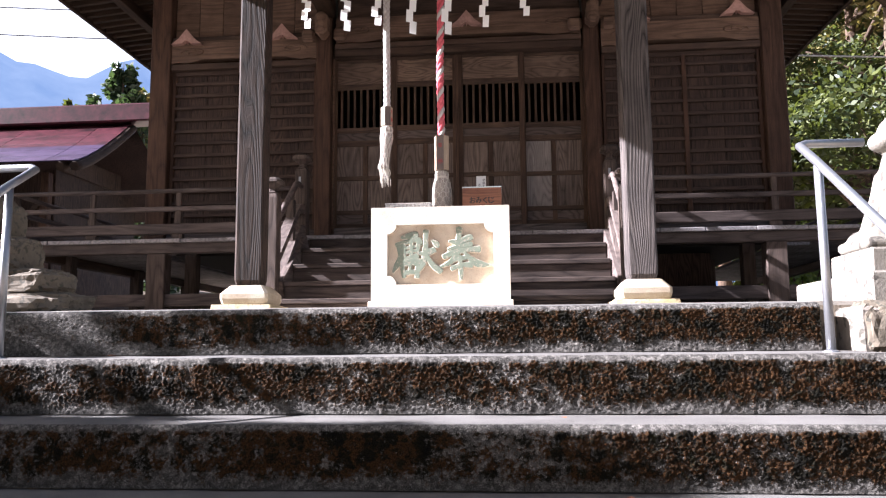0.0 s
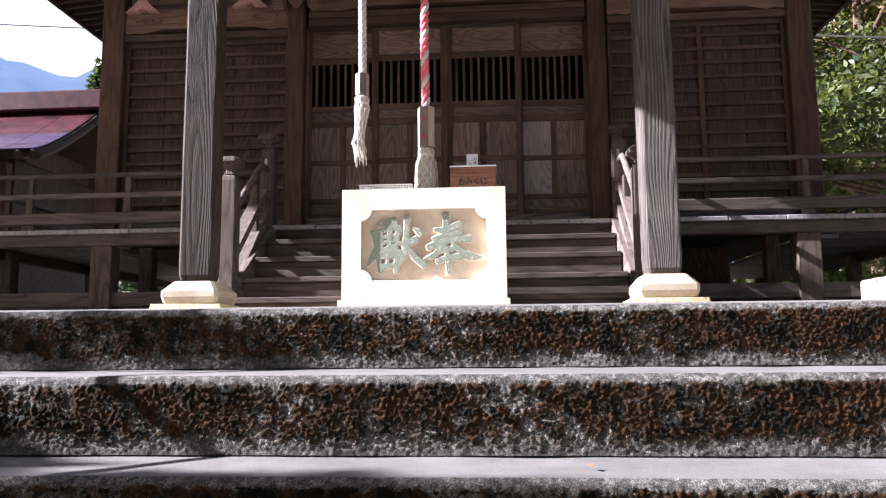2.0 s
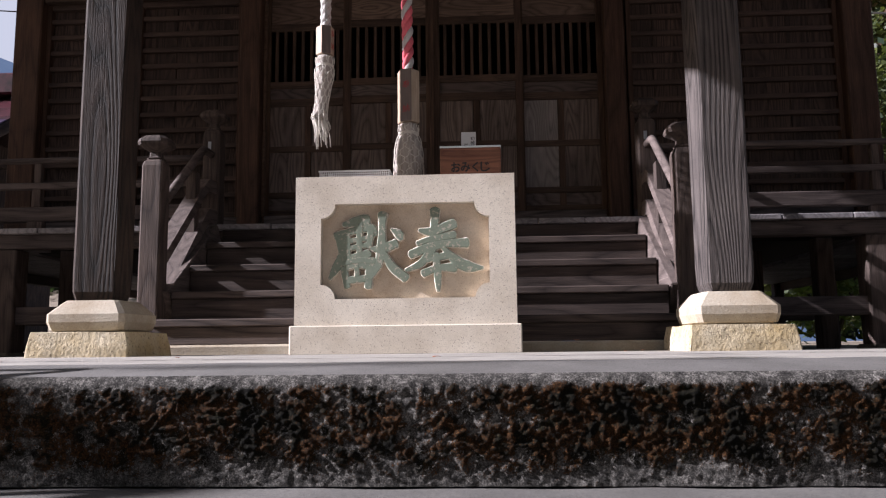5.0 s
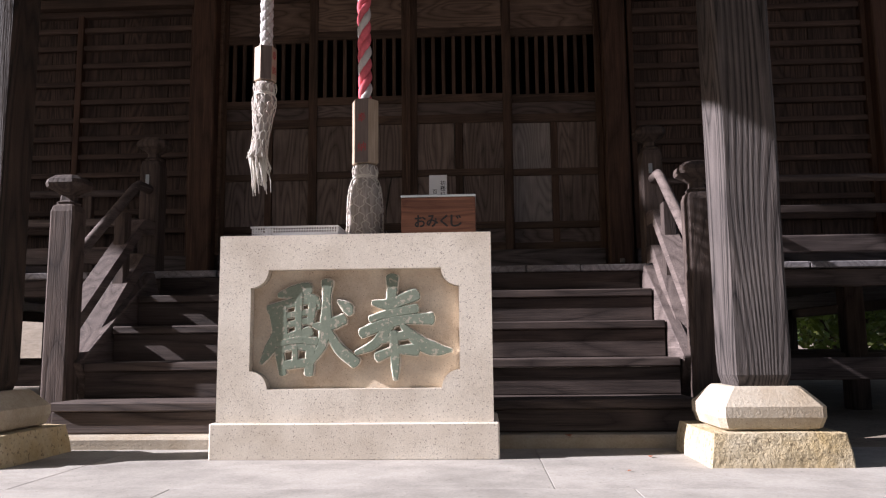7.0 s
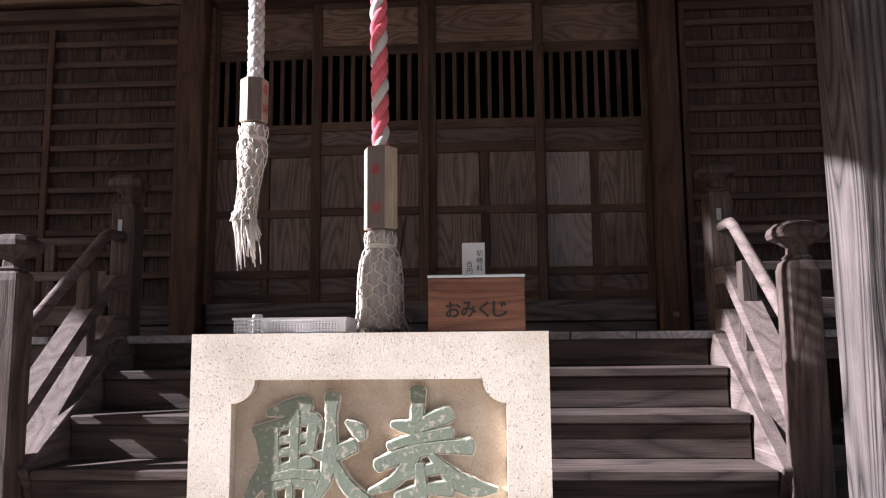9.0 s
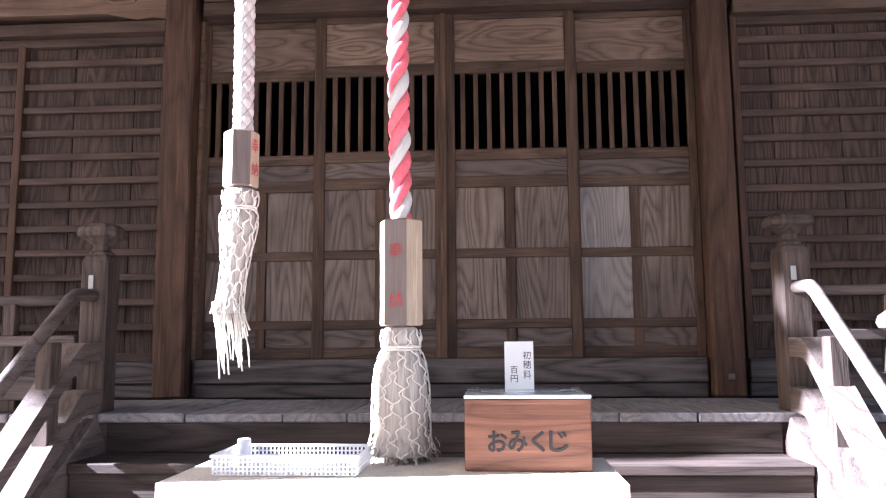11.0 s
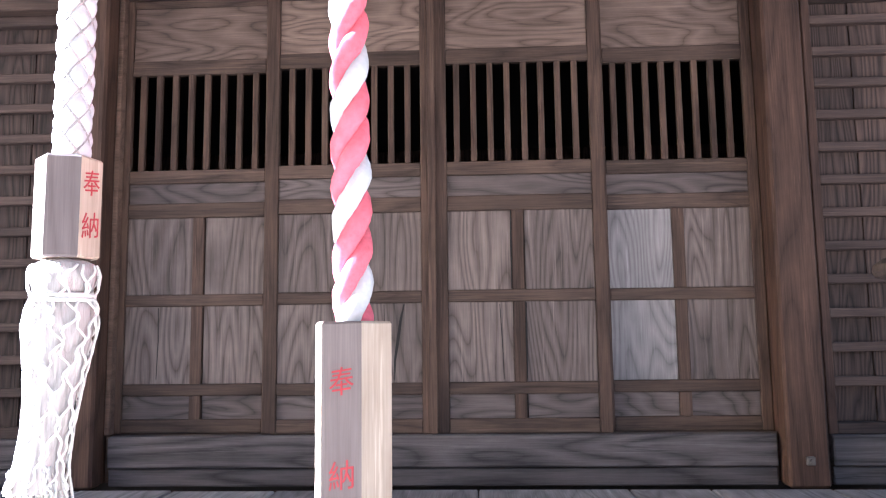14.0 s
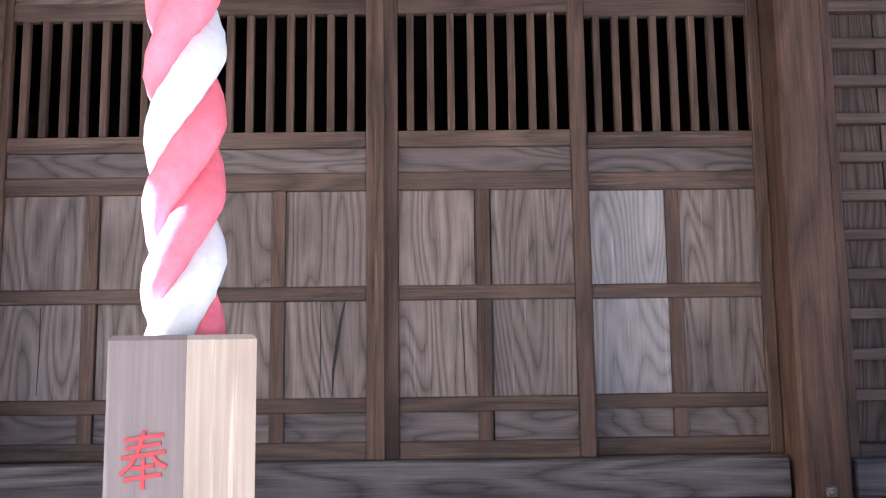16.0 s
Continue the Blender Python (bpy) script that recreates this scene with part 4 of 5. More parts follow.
def balustrade(pts, posts, name_label):
    b = thing("balustrade", ((pts[0][0] + pts[1][0]) / 2, (pts[0][1] + pts[1][1]) / 2, VZ), name_label, "balustrade", "veranda balustrades")
    (ax, ay), (bx, by) = pts
    part("top_rail", tube([(ax + (bx - ax) * k / 12, ay + (by - ay) * k / 12, 1.487 + 0.003 * math.sin(k)) for k in range(13)], 0.024, 10), M_rail if ay == by else M_slope, b)
    part("middle_rail", beam((ax, ay, 1.288), (bx, by, 1.288), 0.055, 0.05, 0.006), M_rail if ay == by else M_slope, b)
    part("bottom_rail", beam((ax, ay, 1.065), (bx, by, 1.065), 0.085, 0.11, 0.008), M_rail if ay == by else M_slope, b)
    for u in posts:
        px, py = ax + (bx - ax) * u, ay + (by - ay) * u
        part("baluster", box(px - 0.035, px + 0.035, py - 0.026, py + 0.026, 1.1205, 1.2625, 0.004), M_newel, b)
        part("baluster", box(px - 0.028, px + 0.028, py - 0.022, py + 0.022, 1.3135, 1.465, 0.004), M_newel, b)
        part("spacer", box(px - 0.06, px + 0.06, py - 0.03, py + 0.03, 0.955, 1.0095, 0.004), M_newel, b)


BL = "weathered three-rail wooden balustrade on the veranda edge"
balustrade([(-5.55, 8.36), (-2.18, 8.36)], (0.05, 0.33, 0.62, 0.9), BL)
balustrade([(1.25, 8.36), (4.65, 8.36)], (0.1, 0.46, 0.75, 0.95), BL)
balustrade([(-5.36, 8.42), (-5.36, 14.3)], (0.0, 0.25, 0.5, 0.75, 1.0), BL)
balustrade([(4.46, 8.42), (4.46, 14.3)], (0.0, 0.25, 0.5, 0.75, 1.0), BL)

# ---- wooden stair ----
stair = thing("stair", (-0.46, 7.7, 0), "dark worn timber stair up to the veranda", "stair", kind="structure")
ST = ((7.12, 0.205), (7.41, 0.388), (7.70, 0.583), (7.99, 0.775))
part("kerb_stone", rough_up(box(-2.0, 1.08, 6.985, 7.30, -0.02, 0.055, 0.012), 0.006, 6, 3), M_base, stair)
zb = 0.058
for k, (y, z) in enumerate(ST):
    part("tread", rough_up(box(-1.985, 1.065, y - 0.02, y + 0.29, z - 0.045, z, 0.006), 0.0025, 3), M_tread, stair)
    part("riser", rough_up(box(-1.985, 1.065, y, y + 0.03, zb, z - 0.046, 0.004), 0.002, 3), M_tread, stair)
    zb = z + 0.001
part("riser", box(-1.985, 1.065, 8.28 + 0.01, 8.28 + 0.04, zb, 0.909, 0.004), M_tread, stair)
for s, xs in ((-1, -2.03), (1, 1.11)):
    part("stringer", beam((xs, 7.45, 0.28), (xs, 8.30, 0.83), 0.07, 0.26, 0.006), M_slope, stair)

NX = (-2.10, 1.18)


def newel(cx, cy, z0, zs, label):
    n = thing("newel_post", (cx, cy, z0), label, "newel post", "newel posts of the stair")
    part("shaft", rough_up(stack(cx, cy, [(0.066, z0), (0.066, zs - 0.03), (0.058, zs), (0.045, zs + 0.012)], 0.16), 0.002, 5), M_newel, n)
    part("finial", stack(cx, cy, [(0.046, zs + 0.012), (0.05, zs + 0.022), (0.036, zs + 0.034), (0.034, zs + 0.06), (0.06, zs + 0.082), (0.092, zs + 0.10), (0.098, zs + 0.118), (0.092, zs + 0.14), (0.066, zs + 0.162), (0.03, zs + 0.172)], 0.35), M_newel, n)


for cx in NX:
    newel(cx, 7.38, -0.02, 1.205, "weathered lower newel post with a bud-shaped finial")
    newel(cx, 8.395, VZ, 1.69, "dark upper newel post with a bud-shaped finial")


def stair_rail(cx):
    r = thing("stair_rail", (cx, 7.9, 0.2), "sloping stair balustrade of a round rail and two flat boards", "stair rail", "balustrades of the stair")

    def run(z_low, z_top):
        pts = []
        for k in range(19):
            u = k / 18
            y = 7.45 + u * (8.33 - 7.45)
            s = min(1.0, u / 0.82)
            z = z_low + (z_top - z_low) * s
            if u > 0.7:
                z = min(z, z_top - 0.02 * max(0.0, (0.86 - u) / 0.16))
            pts.append((cx, y, z))
        return pts

    part("round_rail", tube(run(0.93, 1.50), 0.030, 12), M_slope, r)
    for lo, hi, w, h in ((0.60, 1.235, 0.105, 0.085), (0.31, 1.005, 0.12, 0.11)):
        bm, rings = bmesh.new(), []
        for x, y, z in run(lo, hi):
            rings.append([bm.verts.new((x + dx, y, z + dz)) for dx, dz in ((-w / 2, -h / 2), (w / 2, -h / 2), (w / 2, h / 2), (-w / 2, h / 2))])
        for p, q in zip(rings, rings[1:]):
            for k in range(4):
                bm.faces.new((p[k], p[(k + 1) % 4], q[(k + 1) % 4], q[k]))
        bm.faces.new(rings[0][::-1])
        bm.faces.new(rings[-1])
        bmesh.ops.recalc_face_normals(bm, faces=bm.faces[:])
        part("sloping_board", bm, M_slope, r)
    part("strut", box(cx - 0.035, cx + 0.035, 7.95, 8.03, 0.72, 1.28, 0.004), M_newel, r)


for cx in NX:
    stair_rail(cx)
for k, ob in enumerate([o for o in scene.objects if o.name.startswith("newel_post")]):
    if ob.location.z > 0.5:
        x, y, _ = ob.location
        part("nail_plate", box(x - 0.012 - 0.012, x + 0.012 - 0.012, y - 0.0705, y - 0.0665, 1.535, 1.60, 0.001), M_steel, ob, "small galvanised plate")


# ---- offering box ----
BX0, BX1, BY = -1.03, 0.122, 6.68
ob_ = thing("offering_box", (-0.455, BY + 0.22, 0), "cream granite offering box with a carved recessed front panel", "offering box")
part("base", box(BX0 - 0.022, BX1 + 0.022, BY - 0.02, BY + 0.45, -0.004, 0.147, 0.006), M_granite, ob_)


def box_front():
    bm = bmesh.new()
    r0, r1, q0, q1, c = -0.894, -0.014, 0.283, 0.782, 0.075
    outer = [(BX0, 0.148), (BX1, 0.148), (BX1, 0.93), (BX0, 0.93)]
    inner = []
    for cx, cz, a0 in ((r0, q0, 90), (r1, q0, 180), (r1, q1, 270), (r0, q1, 0)):
        arc = []
        for k in range(9):
            a = radians(a0 - 90 * k / 8)
            arc.append((cx + c * math.cos(a), cz + c * math.sin(a)))
        inner += arc
    inner = [p for i, p in enumerate(inner) if i == 0 or p != inner[i - 1]]
    ov = [bm.verts.new((x, BY, z)) for x, z in outer]
    iv = [bm.verts.new((x, BY, z)) for x, z in inner]
    ed = [bm.edges.new((ov[k], ov[(k + 1) % 4])) for k in range(4)] + [bm.edges.new((iv[k], iv[(k + 1) % len(iv)])) for k in range(len(iv))]
    bmesh.ops.triangle_fill(bm, use_beauty=True, edges=ed)
    bk = [bm.verts.new((x, BY + 0.054, z)) for x, z in inner]
    n = len(iv)
    for k in range(n):
        bm.faces.new((iv[k], iv[(k + 1) % n], bk[(k + 1) % n], bk[k]))
    bm.faces.new(bk)
    rear = [bm.verts.new((x, BY + 0.43, z)) for x, z in outer]
    for k in range(4):
        bm.faces.new((ov[k], ov[(k + 1) % 4], rear[(k + 1) % 4], rear[k]))
    bm.faces.new(rear)
    bmesh.ops.recalc_face_normals(bm, faces=bm.faces[:])
    return bm


def recess_plate():
    bm = bmesh.new()
    r0, r1, q0, q1, c = -0.8935, -0.0145, 0.2835, 0.7815, 0.0755
    rim = []
    for cx, cz, a0 in ((r0, q0, 90), (r1, q0, 180), (r1, q1, 270), (r0, q1, 0)):
        rim += [(cx + c * math.cos(radians(a0 - 11.25 * k)), cz + c * math.sin(radians(a0 - 11.25 * k))) for k in range(9)]
    rim = [p for k, p in enumerate(rim) if (Vector(p) - Vector(rim[k - 1])).length > 1e-4]
    a = [bm.verts.new((x, BY + 0.050, z)) for x, z in rim]
    b_ = [bm.verts.new((x, BY + 0.053, z)) for x, z in rim]
    bm.faces.new(a)
    for k in range(len(a)):
        bm.faces.new((a[k], a[k - 1], b_[k - 1], b_[k]))
    bmesh.ops.triangulate(bm, faces=[f for f in bm.faces if len(f.verts) > 4])
    bmesh.ops.recalc_face_normals(bm, faces=bm.faces[:])
    return bm


# brush strokes of the two characters, in hundredths of the panel: across, up, width
HO = (
    ((68.0, 93.2, 5.9), (67.7, 76.1, 4.8), (66.9, 57.6, 5.4)),
    ((58.6, 71.3, 2.2), (66.7, 70.1, 5.4), (79.6, 78.0, 5.9)),
    ((57.5, 57.5, 3.0), (66.7, 62.2, 3.8), (79.6, 66.0, 4.6)),
    ((53.2, 45.6, 4.8), (64.0, 53.1, 5.4), (74.7, 56.9, 4.6), (86.8, 57.4, 5.9)),
    ((66.7, 53.0, 5.9), (59.9, 37.1, 4.6), (50.5, 29.1, 1.9)),
    ((72.6, 52.3, 2.4), (81.5, 37.2, 6.5), (88.7, 31.9, 5.9), (96.2, 30.7, 1.6)),
    ((61.8, 38.8, 2.4), (69.4, 42.3, 3.8), (76.9, 44.8, 4.6)),
    ((60.8, 25.9, 4.8), (69.4, 31.2, 4.0), (79.6, 31.7, 5.9)),
    ((68.5, 46.0, 4.0), (69.4, 22.9, 4.3), (69.6, 7.1, 1.9)),
)
KEN_LEFT = (
    ((12.9, 78.8, 1.9), (21.0, 81.8, 4.8), (27.7, 83.9, 4.8)),
    ((8.3, 66.5, 3.5), (18.3, 71.7, 3.2), (29.0, 75.1, 4.0), (32.0, 67.6, 2.7)),
    ((11.6, 66.4, 5.4), (12.9, 47.9, 4.6), (8.9, 33.3, 4.0), (4.8, 21.5, 1.3)),
    ((14.8, 60.8, 2.2), (29.0, 64.5, 2.2)),
    ((14.8, 52.9, 2.2), (28.5, 57.1, 2.4)),
    ((15.6, 41.9, 3.2), (28.5, 47.9, 3.8)),
    ((15.3, 68.6, 2.7), (15.9, 42.3, 2.7)),
    ((22.8, 79.9, 3.2), (22.8, 43.0, 2.4)),
    ((29.6, 70.4, 3.2), (28.5, 54.3, 2.4)),
)
KEN_FOOT = (
    ((12.4, 31.4, 2.4), (21.0, 35.7, 3.2), (30.6, 33.9, 3.5)),
    ((13.7, 30.4, 3.5), (15.6, 12.8, 3.0)),
    ((28.8, 31.7, 3.8), (28.0, 12.3, 3.5)),
    ((15.6, 19.7, 3.5), (28.5, 22.0, 3.2)),
    ((21.2, 34.7, 2.2), (21.5, 20.9, 2.2)),
)
KEN_DOG = (
    ((29.8, 52.9, 1.9), (35.8, 52.2, 5.4), (44.6, 57.9, 5.4)),
    ((36.6, 89.6, 5.9), (36.3, 74.8, 4.0), (36.0, 54.1, 5.9), (34.4, 37.0, 4.6), (29.8, 21.5, 1.6)),
    ((37.6, 47.1, 3.5), (42.5, 33.1, 5.1), (50.5, 21.2, 5.6)),
    ((41.9, 73.2, 1.3), (46.2, 67.6, 5.1), (47.8, 62.4, 3.0)),
)


KEN_LEFT = tuple(tuple((a, b, 1.3 * w) for a, b, w in st) for st in KEN_LEFT)
KEN_FOOT = tuple(tuple((a, b, 1.25 * w) for a, b, w in st) for st in KEN_FOOT) + (((12.6, 37.2, 2.6), (22.0, 40.6, 3.4), (31.6, 39.6, 4.0)),)


def brush(strokes, widen, depth, bm=None, first=0):
    """Raised strokes with swelling width and round ends, each a hair prouder than the last."""
    bm = bm or bmesh.new()
    for i, st in enumerate(strokes):
        pts = []
        n = len(st)
        for k in range(n - 1):
            a, b_ = Vector(st[k]), Vector(st[k + 1])
            m0 = (b_ - Vector(st[k - 1])) * 0.5 if k else b_ - a
            m1 = (Vector(st[k + 2]) - a) * 0.5 if k + 2 < n else b_ - a
            for j in range(7 if k + 2 < n else 8):
                s = j / 7
                pts.append(a * (2 * s ** 3 - 3 * s * s + 1) + m0 * (s ** 3 - 2 * s * s + s) + b_ * (3 * s * s - 2 * s ** 3) + m1 * (s ** 3 - s * s))
        pts = [(Vector((-0.894 + 0.0088 * p.x, 0.283 + 0.00499 * p.y)), 0.0044 * p.z * (1 + 0.10 * noise.noise(Vector((p.x, p.y, i)) * 0.5)) + widen) for p in pts]
        left, right = [], []
        for k, (p, w) in enumerate(pts):
            d = (pts[min(k + 1, len(pts) - 1)][0] - pts[max(k - 1, 0)][0]).normalized()
            nrm = Vector((-d.y, d.x))
            left.append(p + nrm * w)
            right.append(p - nrm * w)
            if k in (0, len(pts) - 1):
                e = -1 if k == 0 else 1
                cap = [p + nrm * w * math.cos(a) + d * (e * 0.55 * w * math.sin(a)) for a in (radians(35), radians(75), radians(110), radians(150))]
                if k == 0:
                    head = cap
                else:
                    tail = cap
        rim = left + tail + right[::-1] + head[::-1]
        y1 = BY + 0.0505 - depth - 0.00015 * (i + first)
        outer = [bm.verts.new((q.x, BY + 0.052, q.y)) for q in rim]
        mid = [bm.verts.new((q.x, y1 + 0.003, q.y)) for q in rim]
        c = [pts[min(len(pts) - 1, max(0, k))][0] for k in list(range(len(pts))) + [len(pts) - 1] * 4 + list(range(len(pts) - 1, -1, -1)) + [0] * 4]
        top = [bm.verts.new((q.x + 0.16 * (o.x - q.x), y1, q.y + 0.16 * (o.y - q.y))) for q, o in zip(rim, c)]
        m = len(rim)
        for k in range(m):
            bm.faces.new((outer[k], outer[(k + 1) % m], mid[(k + 1) % m], mid[k]))
            bm.faces.new((mid[k], mid[(k + 1) % m], top[(k + 1) % m], top[k]))
        np_ = len(pts)
        for k in range(np_ - 1):
            bm.faces.new((top[k], top[k + 1], top[m - 5 - k - 1], top[m - 5 - k]))
        bm.faces.new(top[np_ - 1:np_ + 5])
        bm.faces.new(top[m - 5:] + [top[0]])
    bmesh.ops.recalc_face_normals(bm, faces=bm.faces[:])
    return bm


part("body", box_front(), M_granite, ob_)
part("recess_panel", recess_plate(), M_recess, ob_, "tan-stained recessed granite panel")
for strokes, label in ((HO, "raised brush-written character 奉"), (KEN_LEFT + KEN_FOOT + KEN_DOG, "raised brush-written character 獻")):
    ch_ = part("carved_character", brush(strokes, 0.0035, 0.026), M_granite, ob_, label)
    for k, st in enumerate(strokes):
        part("brush_stroke", brush([st], 0.0, 0.0295, None, k), M_green, ch_, "flaking green paint on the raised stroke")

om = thing("fortune_box", (-0.107, 6.96, 0.93), "brown wooden fortune-slip box with black lettering and a clear lid", "wooden box")
part("case", box(-0.274, 0.059, 6.86, 7.125, 0.931, 1.118, 0.003), M_omikuji, om)
part("lid", box(-0.276, 0.061, 6.857, 7.128, 1.119, 1.129, 0.002), M_lid, om, "clear acrylic lid")
for k, ch in enumerate("おみくじ"):
    part("lettering", letters(ch, -0.212 + 0.0535 * k + (0.008 if ch == "く" else 0), -0.164 + 0.0535 * k - (0.008 if ch == "く" else 0), 0.983, 1.035, 6.8592, 0.0008, 0.0016), M_ink, om, "black brushed lettering")
for sx in (-0.26, 0.04):
    part("hinge", box(sx, sx + 0.02, 7.115, 7.131, 1.129, 1.133, 0.001), M_iron, om)

card = thing("price_card", (-0.122, 7.07, 1.13), "white paper price card standing on the fortune-slip box", "card")
tilt = Matrix.Translation((0, 7.07, 1.13)) @ Matrix.Rotation(radians(-6), 4, "X") @ Matrix.Translation((0, -7.07, -1.13))
bm = box(-0.162, -0.077, 7.069, 7.073, 1.1295, 1.270, 0.0005)
bm.transform(tilt)
part("sheet", bm, M_paper, card)
for body, x0, x1, z0, z1 in (("初", -0.108, -0.085, 1.214, 1.237), ("穂", -0.108, -0.084, 1.186, 1.210), ("料", -0.108, -0.085, 1.156, 1.182), ("百", -0.145, -0.124, 1.172, 1.193), ("円", -0.145, -0.124, 1.147, 1.168)):
    part("lettering", letters(body, x0, x1, z0 + 0.004, z1 + 0.004, 7.0688, 0.0006, 0.0, 0, tilt), M_ink, card)

pad = solid("paper_roll", lathe(-0.90, 6.96, [(0.018, 0.936), (0.0185, 0.99), (0.0185, 1.0), (0.016, 1.003)], 18), M_paper, "small white paper roll standing in the plastic basket", "paper roll")

# plastic basket: solid rim and floor, pierced sides
bk = thing("plastic_basket", (-0.735, 6.88, 0.93), "shallow white plastic basket with pierced sides", "basket")
bx0, bx1, by0, by1 = -0.93, -0.54, 6.77, 6.99
part("floor", box(bx0 + 0.01, bx1 - 0.01, by0 + 0.01, by1 - 0.01, 0.931, 0.935, 0.001), M_plastic, bk)
rim = bmesh.new()
for a in ((bx0, bx1, by0, by0 + 0.008), (bx0, bx1, by1 - 0.008, by1), (bx0, bx0 + 0.008, by0 + 0.009, by1 - 0.009), (bx1 - 0.008, bx1, by0 + 0.009, by1 - 0.009)):
    box(a[0], a[1], a[2], a[3], 0.977, 0.985, 0.0015, rim)
part("rim", rim, M_plastic, bk)
side = bmesh.new()
for k in range(34):
    x = bx0 + 0.006 + (bx1 - bx0 - 0.016) * k / 33
    for y in (by0 + 0.004, by1 - 0.007):
        box(x, x + 0.005, y, y + 0.003, 0.9355, 0.9765, 0, side)
for k in range(19):
    y = by0 + 0.008 + (by1 - by0 - 0.02) * k / 18
    for x in (bx0 + 0.004, bx1 - 0.007):
        box(x, x + 0.003, y, y + 0.005, 0.9355, 0.9765, 0, side)
for z in (0.942, 0.953, 0.965):
    for y in (by0 + 0.0045, by1 - 0.0065):
        box(bx0 + 0.006, bx1 - 0.006, y, y + 0.002, z, z + 0.004, 0, side)
    for x in (bx0 + 0.0045, bx1 - 0.0065):
        box(x, x + 0.002, by0 + 0.008, by1 - 0.008, z, z + 0.004, 0, side)
part("pierced_side", side, M_plastic, bk)


# ---- bell ropes ----
def hexblock(cx, cy, z0, z1, r, turn, textface, parent):
    """Six-sided block: bare cream faces, and a front one painted grey for shade."""
    bm = bmesh.new()
    ang = [radians(-90 + turn + 60 * k - 30) for k in range(7)]
    rows = []
    for zz, rr in ((z0, r - 0.003), (z0 + 0.004, r), (z1 - 0.004, r), (z1, r - 0.003)):
        rows.append([bm.verts.new((cx + rr / math.cos(radians(30)) * math.cos(a), cy + rr / math.cos(radians(30)) * math.sin(a), zz)) for a in ang[:6]])
    for p, q in zip(rows, rows[1:]):
        for k in range(6):
            f = bm.faces.new((p[k], p[(k + 1) % 6], q[(k + 1) % 6], q[k]))
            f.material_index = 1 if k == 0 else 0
    bm.faces.new(rows[0][::-1])
    bm.faces.new(rows[-1])
    bl = part("block", bm, [M_block, M_blockshade], parent, "six-sided wooden grip block")
    fa = radians(turn + 60 * textface)
    m = Matrix.Translation((cx, cy, 0)) @ Matrix.Rotation(fa, 4, "Z")
    h = z1 - z0
    s = 0.040
    for ch, f in (("奉", 0.62), ("納", 0.16)) if h > 0.25 else (("奉", 0.60), ("納", 0.18)):
        zc = z0 + h * f
        hh = s * 1.1
        part("lettering", letters(ch, -s / 2, s / 2, zc, zc + hh, -r - 0.0004, 0.0006, 0.0, 0.14, m), M_redink, bl, "red lettering")


def tassel(cx, cy, prof, parent, fray, seed, sway=0.0):
    """A netted bundle of fibres: core, knotted net and loose ends."""
    z_top, z_bot = prof[0][1], prof[-1][1]

    def rad(z):
        for (ra, za), (rb, zb2) in zip(prof, prof[1:]):
            if zb2 <= z <= za:
                return ra + (rb - ra) * (za - z) / max(1e-6, za - zb2)
        return prof[-1][0]

    def off(z):
        return sway * ((z_top - z) / 0.5) ** 2

    bm = bmesh.new()
    lathe(cx, cy, [(r * 0.93, z) for r, z in prof], 28, bm, 0.10)
    for v in bm.verts:
        v.co.x += off(v.co.z)
    part("fibre_core", bm, M_fibre, parent)
    net = bmesh.new()
    rng = random.Random(seed)
    n = 9
    steps = 46
    for s in (-1, 1):
        for k in range(n):
            pts = []
            for j in range(steps + 1):
                z = z_top - 0.012 - (z_top - z_bot - 0.012) * j / steps
                a = 2 * math.pi * k / n + s * (z_top - z) * 7.5 + 0.10 * math.sin(j * 1.3 + k)
                rr = rad(z) + 0.0035
                pts.append((cx + off(z) + rr * math.cos(a), cy + rr * math.sin(a), z))
            tube(pts, 0.0024, 4, net)
    part("net", net, M_net, parent)
    neck = bmesh.new()
    for zz in (z_top - 0.062, z_top - 0.07):
        tube([(cx + off(zz) + (rad(zz) + 0.003) * math.cos(a), cy + (rad(zz) + 0.003) * math.sin(a), zz) for a in [k * math.pi / 12 for k in range(25)]], 0.004, 5, neck, caps=False)
    part("binding", neck, M_net, parent)
    fr = bmesh.new()
    for k in range(fray):
        a, q = rng.uniform(0, 2 * math.pi), rng.uniform(0.35, 1.05)
        r0 = prof[-1][0] * q
        z0 = z_bot + rng.uniform(0.0, 0.05)
        ln = rng.uniform(0.3, 1.0) * (0.20 if sway else 0.035)
        pts = [(cx + off(z_bot) + r0 * math.cos(a) * (1 + 0.12 * u) + rng.uniform(-0.004, 0.004) + (0.02 * u if sway else 0), cy + r0 * math.sin(a) * (1 + 0.12 * u), z0 - ln * u) for u in (0, 0.33, 0.66, 1.0)]
        tube(pts, 0.0024 if sway else 0.002, 4, fr)
    tagged(part("fringe", fr, M_net if sway else M_fibre, parent), kind="stuff")


RXC, RYC = -0.465, 7.045
rr_ = thing("bell_rope", (RXC, RYC, 0.93), "twisted red and white bell rope with wooden block and tassel", "bell rope")
ROPE_TOP = 3.15
